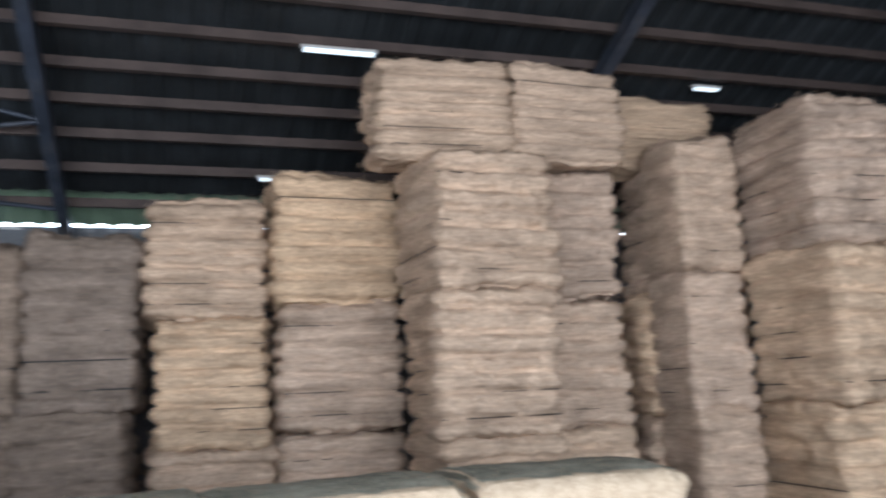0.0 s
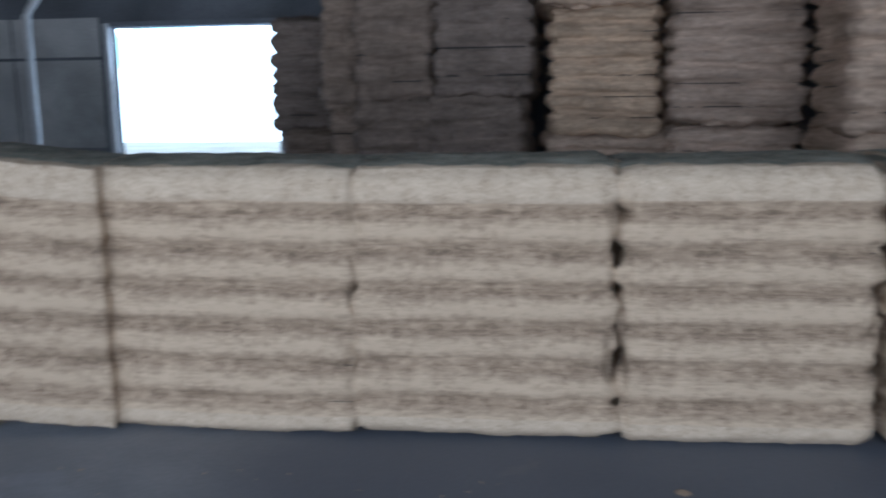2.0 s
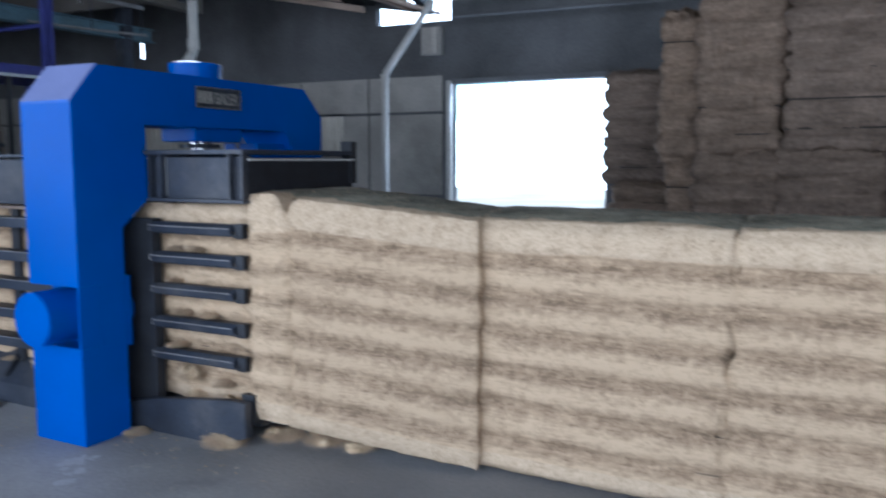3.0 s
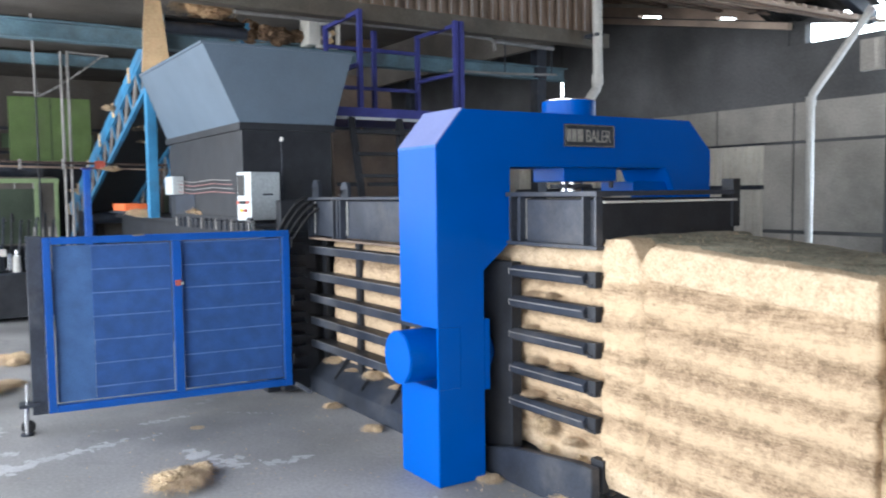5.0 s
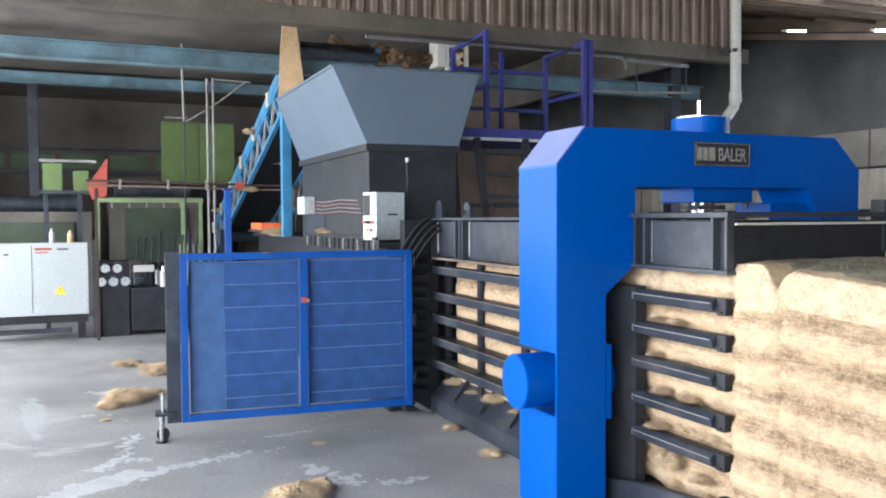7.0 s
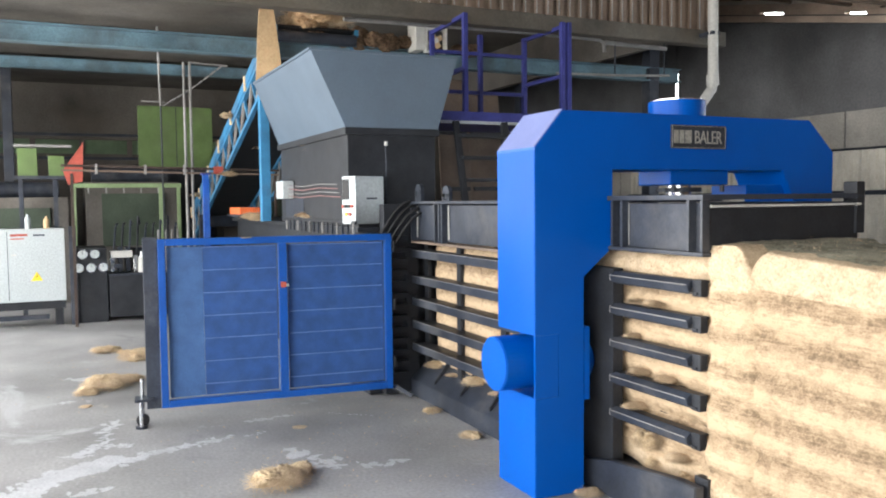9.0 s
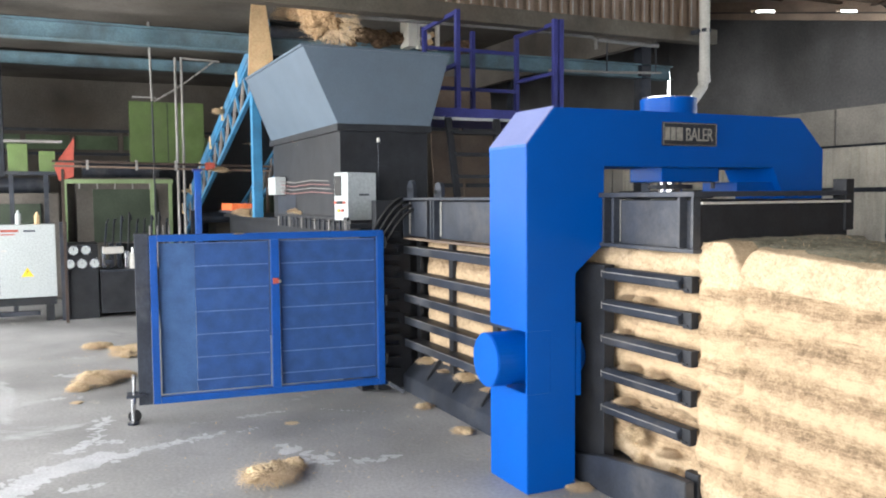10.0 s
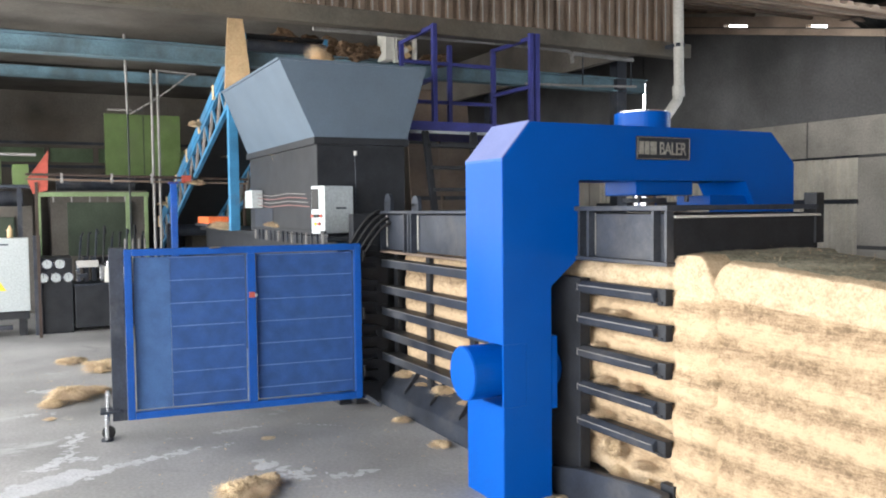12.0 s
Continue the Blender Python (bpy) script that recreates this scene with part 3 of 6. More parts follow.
# brown upright sheet over the edge of the lower roof, and the main roof's last sheets above it
upright = prism([(-3.49, soffit_z(-3.49) + 0.05), (-3.49, 5.08), (-1.93, 5.08), (-1.93, soffit_z(-1.93) + 0.05)], "y", 4.345, 4.39)
over = solid("low_roof_cladding", upright, M_BROWN, "brown sheet cladding above the edge of the lower roof", "cladding")
for k in range(11):
    x = -3.4 + 0.135 * k
    part("seam_strip", box(x, 4.338, soffit_z(x) + 0.06, x + 0.02, 4.3445, 5.05), M_SOFFIT if k % 2 else M_FASCIA, over)
part("edge_board", prism([(-3.49, soffit_z(-3.49) - 0.02), (-3.49, soffit_z(-3.49) + 0.045), (-1.93, soffit_z(-1.93) + 0.045), (-1.93, soffit_z(-1.93) - 0.02)], "y", 4.33, 4.385), M_FASCIA, over)
solid("low_roof_cheek", prism([(4.395, 4.01), (4.395, 5.13), (7.0, 4.09), (7.0, 4.01)], "x", -3.49, -3.46), M_BROWN, "brown sheet cheek between the two roofs", "cladding")
solid("ceiling_corner", slope_sheet(-3.45, -1.9, 7.58, 6.95, 0.26), M_ROOF, "dark ribbed metal roof sheets over the lower roof", "roof")

# gantry of the rear bay: fascia beam, ribbed cladding, beams and floor above
gx = -3.5
solid("gantry_beam", box(gx - 0.12, FRONT + 0.01, 3.27, gx + 0.03, 4.6, 3.43, 0.01), M_FASCIA, "rusty brown fascia beam of the gantry", "beam")
cladding = solid("gantry_cladding", corrugated((gx, FRONT + 0.01, 3.43), (0, 1, 0), (0, 0, 1), 4.5 - FRONT - 0.01, 3.0, 0.13, 0.035), M_BROWN, "brown ribbed sheet cladding above the gantry beam", "cladding")
for k in range(68):
    y = -4.45 + 0.13 * k
    part("seam_strip", box(gx + 0.0365, y + 0.075, 3.435, gx + 0.041, y + 0.087, 5.6), M_DULL, cladding)
# unseen upper part is added to keep the sun off the far wall
solid("gantry_return", box(-15, 4.4, 3.43, gx - 0.02, 4.5, 7.3), M_DARK, "brown cladding that returns at the gantry end, raised to block the sun", "cladding")
solid("ceiling_rear", box(-15, FRONT + 0.01, 4.05, gx - 0.13, 4.4, 4.15), M_DARK, "dark soffit of the rear bay", "ceiling")
for x, z in ((-5.2, 3.22), (-8.3, 3.78), (-8.9, 3.95), (-11.5, 3.9)):
    bmb = box(x - 0.08, FRONT + 0.01, z - 0.09, x + 0.08, 5.4, z - 0.075)
    box(x - 0.08, FRONT + 0.01, z + 0.075, x + 0.08, 5.4, z + 0.09, bm=bmb)
    box(x - 0.012, FRONT + 0.01, z - 0.075, x + 0.012, 5.4, z + 0.075, bm=bmb)
    solid("rear_beam", bmb, M_BEAM, "light blue steel beam across the rear bay", "beam", group="rear beams")
for x, y in ((-5.2, 4.95), (-8.6, 4.95), (-8.6, 0.9), (-12.5, -3.0)):
    solid("column", box(x - 0.08, y - 0.08, 0, x + 0.08, y + 0.08, 4.05, 0.01), M_STEEL, "grey steel column of the rear bay", "column", group="columns")


# ---- pressed fibre bales ----
def bale_mesh(name, L, D, H, ribs, cuts, amp, rough, mat, seed, sag=0.0, edge=0.09, ragged=0.0):
    """A block of pressed fibre: rounded edges, layers that bulge along z, tufts and dents. Base at z = 0, middle at x = y = 0."""
    bm = bmesh.new()
    bmesh.ops.create_cube(bm, size=2)
    bmesh.ops.subdivide_edges(bm, edges=bm.edges[:], cuts=cuts, use_grid_fill=True)
    off = Vector((seed * 7.31, seed * 3.77, seed * 1.93))
    rnd = edge
    for v in bm.verts:
        p = v.co.copy()
        s = Vector((p.x * L / 2, p.y * D / 2, p.z * H / 2))
        core = Vector((max(-L / 2 + rnd, min(L / 2 - rnd, s.x)), max(-D / 2 + rnd, min(D / 2 - rnd, s.y)), max(-H / 2 + rnd, min(H / 2 - rnd, s.z))))
        d = s - core
        n = d.normalized() if d.length > 1e-6 else Vector((0, 0, 1))
        s = core + n * rnd
        flat = Vector((n.x, n.y, 0))
        phase = (s.z / H + 0.5) * ribs
        if edge > 0.06:
            phase += 0.55 * noise.noise(Vector((seed, 0.3, s.z * 2.6)))
        wob = (0.35 if edge > 0.06 else 0.12) * noise.noise(Vector((s.x * 0.9, s.y * 0.9, s.z * 2)) + off)
        u = (phase + wob) % 1.0
        rib = 1 - math.exp(-(min(u, 1 - u) / (0.12 if edge > 0.06 else 0.16)) ** 2)
        step = noise.noise(Vector((math.floor(phase + wob) * 3.17 + seed, s.x * 0.8 + seed, s.y * 0.8)))
        low = noise.noise(s * 1.7 + off)
        mid = noise.noise(Vector((s.x * 7, s.y * 7, s.z * 13)) + off)
        fine = noise.noise(s * 26 + off)
        s += flat * (amp * (rib - 0.6 + 0.9 * step * (edge > 0.06))) + n * (rough * (0.9 * low + 0.45 * mid + 0.3 * fine))
        if abs(n.x) > 0.3:
            s.x += n.x * ragged * (0.3 + 1.6 * noise.noise(Vector((n.x * 3 + seed, s.y * 3, s.z * 7))) + 0.7 * noise.noise(Vector((seed, s.y * 9, s.z * 23))))
        s.z += sag * (1 - (2 * s.y / D) ** 2) * (0.5 + s.z / H)
        s.z += H / 2
        v.co = s
    low_z = min(v.co.z for v in bm.verts)
    for v in bm.verts:
        v.co.z -= low_z
    return mesh_of(bm, name, mat, True)


def strap_bm(L, D, z, r):
    w, d = L / 2 - 0.02, D / 2 - 0.02
    pts = []
    for sx, sy in ((1, 1), (-1, 1), (-1, -1), (1, -1), (1, 1)):
        pts.append((sx * w, sy * d, z))
    bm = bmesh.new()
    for a, b in zip(pts, pts[1:]):
        rod(a, b, r, seg=5, bm=bm)
    return bm


def fuzz_mesh(me, count, length, width, seed, mat):
    """Loose fibre ends that stick out of a bale's surface."""
    rng = random.Random(seed)
    verts, faces = [], []
    for k in range(count):
        f = me.polygons[rng.randrange(len(me.polygons))]
        n = f.normal.copy()
        if n.z < -0.5:
            continue
        p = f.center - n * 0.004
        side = n.cross(Vector((rng.gauss(0, 1), rng.gauss(0, 1), rng.gauss(0, 1)))).normalized()
        run = (n * rng.uniform(0.1, 0.6) + side.cross(n) * rng.uniform(0.3, 1.0) + Vector((0, 0, -0.25))).normalized()
        step, base = length * rng.uniform(0.4, 1.0) / 3, len(verts)
        for i in range(4):
            q = p + run * step * i + n * 0.15 * step * i * (3 - i) + side * rng.uniform(-0.25, 0.25) * step
            w = width * (1 - 0.25 * i)
            verts += [q + side * w, q - side * w]
        faces += [(base + 2 * i, base + 2 * i + 1, base + 2 * i + 3, base + 2 * i + 2) for i in range(3)]
    out = bpy.data.meshes.new("fibre_fringe")
    out.from_pydata([tuple(v) for v in verts], [], faces)
    out.materials.append(mat)
    return out


def fuzzy(ob, me):
    st = new("fibre_fringe", me)
    st.parent = ob
    return tagged(st, kind="stuff")


# the row of bales that leaves the press: middle x, front y, base z, length, height, turn
CHAIN = [(0.335, 0.553, 0.155, 1.20, 1.135, 1.5), (1.455, 0.556, 0.056, 1.07, 1.225, 7.0), (2.555, 0.69, 0.0, 1.225, 1.235, 1.5),
         (3.745, 0.735, 0.0, 1.15, 1.23, 1.9), (4.91, 0.78, 0.0, 1.06, 1.235, 2.2), (6.05, 0.83, 0.0, 1.02, 1.235, 2.5)]
CD = 0.86
for i, (x, y, z, L, H, turn) in enumerate(CHAIN):
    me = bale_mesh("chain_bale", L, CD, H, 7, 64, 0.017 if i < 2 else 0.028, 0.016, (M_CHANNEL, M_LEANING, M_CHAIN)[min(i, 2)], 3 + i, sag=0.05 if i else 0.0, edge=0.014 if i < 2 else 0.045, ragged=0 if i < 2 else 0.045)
    if i == 0:
        # the end that has left the bars swells out
        for v in me.vertices:
            f = max(0.0, min(1.0, (v.co.x - 0.388) / 0.014))
            if v.co.y < 0:
                q = Vector((v.co.x * 5, 3.1, v.co.z * 11))
                v.co.y += (1 - f) * (0.035 * noise.noise(q) + 0.022 * noise.noise(q * 3.1))
            v.co.z += f * (v.co.z / H * 0.105 - 0.03)
            v.co.y -= f * 0.098 * max(0.0, -v.co.y / CD * 2)
    if i == 1:
        for v in me.vertices:
            if v.co.x < -L / 2 + 0.03:
                v.co.x = -L / 2
    if i == 0:
        for v in me.vertices:
            if v.co.y < 0:
                v.co.y += 0.045 * max(0.0, min(1.0, (v.co.x - L / 2 + 0.03) / 0.03))
            v.co.x += 0.09 * max(0.0, min(1.0, (v.co.x - L / 2 + 0.12) / 0.12))
    if i < 2:
        # a notch across the top where the first two meet
        for v in me.vertices:
            f = max(0.0, min(1.0, ((1, -1)[i] * v.co.x - L / 2 + (0.05, 0.09)[i]) / 0.09))
            if v.co.z > H * 0.86:
                v.co.z -= 0.085 * f * f * (v.co.z / H - 0.86) / 0.14
    if i == 1:
        # the second one leans down towards the floor
        for v in me.vertices:
            v.co.z -= 0.0875 * v.co.x
    # the tops are greyer: dust, and their weaker light put into the colour
    me.materials.append(M_DIM_DUSTY)
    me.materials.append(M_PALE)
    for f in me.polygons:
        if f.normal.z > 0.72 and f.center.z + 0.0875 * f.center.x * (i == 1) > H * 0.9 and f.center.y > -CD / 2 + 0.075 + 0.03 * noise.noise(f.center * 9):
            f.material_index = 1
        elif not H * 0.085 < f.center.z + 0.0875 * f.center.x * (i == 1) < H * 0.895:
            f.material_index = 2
    base = thing("fibre_bale", pose(x, y + CD / 2, z, 0, (0, 0, 0.8, 0, 0, 0)[i], turn), "pale tan coir fibre bale, strapped, in the row leaving the press", "bale", "bales leaving the press")
    block = new("block", me)
    block.parent = base
    fuzzy(base, fuzz_mesh(me, 7000, 0.036, 0.0014, i, M_CHAIN))
    for k in range(6):
        sb = strap_bm(L, CD, H * (k + 1) / 7.0, 0.0024)
        if i == 1:
            for v in sb.verts:
                v.co.z -= 0.0875 * v.co.x
        sb.transform(PLACE[base])
        part("strap", sb, M_INK, base)


# stacks against the far wall
KINDS = [bale_mesh("stack_bale", 1.16, 0.95, 1.2, 7, 44, 0.074, 0.080, M_STACK, 20 + k, sag=0.03) for k in range(6)]
COLD_KINDS = []
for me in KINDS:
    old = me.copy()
    old.materials[0] = M_COLD_BROWN
    COLD_KINDS.append(old)
FUZZ = [fuzz_mesh(me, 2200, 0.11, 0.0028, 30 + k, M_STACK) for k, me in enumerate(KINDS)]
COLD_FUZZ = [fuzz_mesh(me, 2200, 0.11, 0.0028, 30 + k, M_COLD_BROWN) for k, me in enumerate(KINDS)]
STRAPS = []
for k in range(5):
    sb = strap_bm(1.15, 0.94, 1.2 * (k + 1.1) / 6.0, 0.005)
    STRAPS.append(mesh_of(sb, "strap", M_INK))


def stacked_bale(x, y, z, w, d, h, turn, kind, label):
    # the label's wording picks the darker copies
    old = "old" in label
    ob = new("fibre_bale", (COLD_KINDS if old else KINDS)[kind])
    ob.matrix_world = pose(x, y, z, 0, 0, turn) @ Matrix.Diagonal((w / 1.16, d / 0.95, h / 1.2, 1))
    tagged(ob, label, "bale", "stacked bales")
    fuzzy(ob, (COLD_FUZZ if old else FUZZ)[kind])
    for me in STRAPS:
        st = new("strap", me)
        st.parent = ob
    return ob


def stack(x, y, n, w, h, seed, z0=0.0, d=0.95, turn=0.0, label="brown coir fibre bale in a tall stack by the far wall"):
    """n bales on one another, with sizes and small offsets of their own. x: the middle, y: the front."""
    rng = random.Random(seed)
    z = z0
    for k in range(n):
        hh = h * (1 + rng.uniform(-0.03, 0.03))
        stacked_bale(x + rng.uniform(-0.05, 0.05), y + d / 2 + rng.uniform(-0.05, 0.04), z, w * (1 + rng.uniform(-0.05, 0.04)), d, hh,
                     turn + rng.uniform(-4, 4) + (180 if rng.random() < 0.5 else 0), rng.randrange(6), label)
        z += hh * 0.99
    return z


# the stacks beside the doorway get a darker, colder brown than the rest
COLD_BALE = "darker, colder brown coir fibre bale stacked beside the far doorway"
stack(1.33, 6.5, 2, 0.84, 1.27, 1, label=COLD_BALE)
stack(1.97, 5.75, 2, 0.62, 1.45, 2, label=COLD_BALE)
stack(2.46, 5.45, 2, 0.80, 1.54, 3, label=COLD_BALE)
stack(3.36, 5.42, 2, 0.98, 1.58, 4, label=COLD_BALE)
stack(4.54, 5.40, 3, 1.08, 1.19, 5)
stack(5.76, 5.30, 3, 1.26, 1.26, 6)
stack(6.88, 3.8, 3, 1.11, 1.24, 7, 0, 1.15)
stack(6.50, 4.05, 1, 1.19, 0.95, 8, 3.70, 0.7, 0, "tan coir fibre bale on top of the stacks")
stack(7.98, 4.4, 3, 0.87, 1.25, 9)
stack(7.79, 4.05, 1, 1.18, 0.96, 10, 3.73, 0.6, 0, "tan coir fibre bale on top of the stacks")
stack(9.50, 4.72, 3, 1.2, 1.3, 14, 0, 0.62)
stack(9.32, 4.72, 1, 1.17, 0.80, 11, 3.88, 0.4, 0, "tan coir fibre bale on top of the stacks")
stack(9.20, 3.95, 3, 0.66, 1.34, 12, 0, 0.74)
stack(10.09, 2.98, 3, 1.02, 1.38, 13, 0, 1.15)
stack(11.25, 3.1, 4, 1.1, 1.04, 15, 0, 1.2)
# two bales still inside the press channel
for x, L, k in ((-0.78, 0.98, 0), (-1.85, 1.10, 1)):
    ob = new("fibre_bale", bale_mesh("channel_bale", L, 0.9, 1.06, 6, 26, 0.02, 0.02, M_CHAIN, 40 + k))
    ob.location = (x, 0.95, 0.2)
    tagged(ob, "tan coir fibre being pressed inside the channel", "bale", "bales in the press")


# ---- the baling press: portal frame ----
portal = thing("press_portal", (-0.2, 1.08, 0), "bright blue painted steel portal frame of the baling press", "press frame")
arch = [(0.0, 0.0), (0.0, 0.54), (0.14, 0.54), (0.14, 0.87), (0.0, 0.87), (0.0, 1.85), (0.174, 2.052), (1.965, 2.052), (2.171, 1.86), (2.171, 0.0),
        (1.84, 0.0), (1.84, 1.56), (1.74, 1.743), (0.492, 1.743), (0.492, 1.32), (0.305, 1.17), (0.305, 0.0)]
part("frame", prism(arch, "x", -0.403, 0.0, bevel=0.004), M_BLUE, portal)
part("cover_plate", box(-0.016, 0.0, 0.537, -0.0005, 0.142, 0.873), M_BLUE, portal)
part("weld_seam", box(-0.40, -0.003, 1.842, 0.002, 0.004, 1.856), M_BLUED, portal)
# pale skin on the slanted shoulder: the sky's reflection put in as colour
M_SKY_SHEEN = material("sky_sheen_blue", (0.20, 0.235, 0.45), 0.6, 0, 0.08, 4, 70, 0.03, (0.16, 0.20, 0.44), 0.4, grain=0.1)
part("sheen_skin", prism([(-0.0025, 1.856), (0.171, 2.0585), (0.174, 2.0555), (0.0005, 1.853)], "x", -0.398, -0.005), M_SKY_SHEEN, portal, "sky reflection on the slanted shoulder, put in as a pale skin")
cyl = rod((-0.2, -0.14, 0.705), (-0.2, 0.3, 0.705), 0.147, seg=40)
bmesh.ops.bevel(cyl, geom=[e for e in cyl.edges if len(e.link_faces) == 2 and any(len(f.verts) > 4 for f in e.link_faces)], offset=0.006, segments=2, affect="EDGES")
part("clamp_cylinder", cyl, M_BLUE, portal, "round blue hydraulic clamp cylinder through the post")
fl = box(-0.36, 0.307, 0.50, -0.004, 0.345, 0.90, 0.006)
rod((-0.16, 0.34, 0.70), (-0.16, 0.405, 0.70), 0.15, 0.11, seg=32, bm=fl)
part("cylinder_flange", fl, M_BLUE, portal)
for k in range(8):
    a = k * math.tau / 8
    part("bolt", rod((-0.2 + 0.115 * math.cos(a), 0.345, 0.70 + 0.17 * math.sin(a)), (-0.2 + 0.115 * math.cos(a), 0.362, 0.70 + 0.17 * math.sin(a)), 0.014, seg=6), M_STEEL, portal)
cap = rod((-0.2, 1.1, 2.05), (-0.2, 1.1, 2.15), 0.165, seg=48)
part("top_cylinder", cap, M_BLUE, portal, "blue cylinder cap on the beam")
part("cap_rim", rod((-0.2, 1.1, 2.15), (-0.2, 1.1, 2.158), 0.15, seg=40), M_CHROME, portal)
part("clamp_block", box(-0.34, 0.93, 1.66, -0.05, 1.36, 1.748, 0.008), M_BLUE, portal)
part("beam_rib", box(-0.34, 1.50, 1.60, -0.05, 1.83, 1.66, 0.006), M_BLUE, portal)
part("piston_rod", rod((-0.18, 1.1, 1.58), (-0.18, 1.1, 1.70), 0.07, seg=32), M_CHROME, portal, "shiny chrome piston rod")
part("rod_flange", rod((-0.18, 1.1, 1.62), (-0.18, 1.1, 1.645), 0.13, seg=32), M_STEEL, portal)
for y in (0.97, 1.33):
    part("bolt", rod((-0.07, y, 1.62), (-0.07, y, 1.665), 0.014, seg=6), M_STEEL, portal)
M_MARK = material("dull_grey_marks", (0.27, 0.26, 0.235), 0.5, 0, 0.3, 40, 120, 0.02)
sign = box(0.002, 0.881, 1.863, 0.012, 1.279, 1.995, 0.003)
plate = part("name_plate", sign, M_STEEL, portal, "black name plate with pale marks and a thin pale border")
for a in ((0.886, 1.867, 1.274, 1.870), (0.886, 1.988, 1.274, 1.991), (0.886, 1.867, 0.889, 1.991), (1.271, 1.867, 1.274, 1.991)):
    part("border", box(0.0125, a[0], a[1], 0.0145, a[2], a[3]), M_MARK, plate)
for y0, y1 in ((0.898, 0.930), (0.938, 0.970), (0.978, 1.022)):
    part("mark", box(0.0125, y0, 1.892, 0.0155, y1, 1.966), M_MARK, plate)
word = bpy.data.curves.new("lettering", "FONT")
word.body, word.size, word.extrude = "BALER", 0.106, 0.0015
word.space_character = 0.93
letters = new("lettering", word)
bpy.context.view_layer.update()
flat_letters = bpy.data.meshes.new_from_object(letters)
bpy.data.objects.remove(letters)
flat_letters.materials.clear()
flat_letters.materials.append(M_MARK)
flat_letters.transform(Matrix(((0, 0, 1, 0.014), (0.72, 0, 0, 1.043), (0, 1, 0, 1.892), (0, 0, 0, 1))))
flat_letters.transform(PLACE[plate].inverted())
tagged(new("lettering", flat_letters), "pale raised capital letters").parent = plate

# ---- the baling press: exit end ----
exit_ = thing("press_exit", (0.35, 0.95, 0), "dark grey steel exit frame with side bars, fibre caught between them", "press exit")
part("head_beam", box(0.09, 0.46, 1.33, 0.73, 1.42, 1.56, 0.006), M_STEEL, exit_)
part("head_flange", box(0.06, 0.41, 1.575, 0.78, 1.46, 1.60, 0.004), M_STEEL, exit_)
part("head_flange", box(0.07, 0.41, 1.315, 0.78, 1.44, 1.335, 0.004), M_STEEL, exit_)
for x in (0.085, 0.165, 0.665, 0.755):
    part("stiffener", box(x, 0.415, 1.336, x + 0.018, 0.459, 1.574, 0.003), M_STEEL, exit_)
part("weld_line", box(0.185, 0.454, 1.345, 0.188, 0.459, 1.565), M_DULL, exit_)
part("front_plate", box(0.731, 0.46, 1.336, 0.765, 1.44, 1.536, 0.004), M_BLACK, exit_)
part("front_lip", box(0.731, 0.46, 1.54, 0.785, 1.44, 1.552, 0.002), M_PVC, exit_)
part("end_lug", box(0.70, 1.41, 1.40, 0.78, 1.47, 1.66, 0.006), M_BLACK, exit_)
part("side_post", box(-0.34, 0.43, 0.10, 0.085, 0.50, 1.215, 0.008), M_BLACK, exit_)
part("rear_post", box(0.0, 1.45, 0.0, 0.12, 1.6, 1.315, 0.008), M_BLACK, exit_)
for z in (1.20, 1.03, 0.85, 0.66, 0.475):
    b = part("side_bar", prism([(0.424, z - 0.056), (0.417, z - 0.022), (0.446, z + 0.002), (0.458, z - 0.02), (0.436, z - 0.056)], "x", 0.075, 0.675, bevel=0.002), M_STEEL, exit_)
    part("bar_web", box(0.09, 0.459, z - 0.012, 0.715, 0.515, z - 0.002, 0.002), M_BLACK, b)
    part("bar_web", box(0.09, 0.437, z - 0.065, 0.715, 0.515, z - 0.055, 0.002), M_BLACK, b)
    # pale strips draw the highlights along the bar's edges
    part("edge_highlight", bar((0.085, 0.4165, z - 0.0205), (0.665, 0.4165, z - 0.0205), 0.004, 0.004), M_DULL, b, "pale highlight along the edge, put in as a strip")
    part("edge_highlight", box(0.0725, 0.4172, z - 0.05, 0.0745, 0.44, z - 0.014), M_DULL, b, "pale highlight along the edge, put in as a strip")
    part("bar_end", box(0.675, 0.445, z - 0.075, 0.735, 0.49, z + 0.005, 0.006), M_BLACK, b)
sill = prism([(-0.26, 0.0), (-0.26, 0.11), (0.15, 0.20), (0.66, 0.255), (0.79, 0.255), (0.79, 0.06), (0.55, 0.0)], "y", 0.37, 0.425, bevel=0.005)
part("sill", sill, M_STEEL, exit_)
part("sill_shelf", box(-0.2, 0.50, 0.09, 0.78, 1.5, 0.15, 0.004), M_BLACK, exit_)
part("sill_end", box(0.70, 0.445, 0.12, 0.79, 0.49, 0.28, 0.006), M_BLACK, exit_)

# ---- the baling press: bale channel with side bars ----
chan = thing("press_channel", (-1.45, 0.95, 0), "dark steel bale channel with horizontal side bars and fibre behind", "press channel")
part("top_plate", box(-2.5, 0.40, 1.27, -0.41, 1.62, 1.55, 0.006), M_STEEL, chan)
part("top_flange", box(-2.52, 0.335, 1.56, -0.41, 1.66, 1.58, 0.003), M_STEEL, chan)
part("low_flange", box(-2.5, 0.345, 1.245, -0.41, 0.42, 1.262, 0.003), M_BROWN, chan)
for x in (-2.50, -2.05, -1.97, -1.92):
    part("stiffener", box(x, 0.345, 1.263, x + 0.02, 0.399, 1.559, 0.003), M_STEEL, chan)
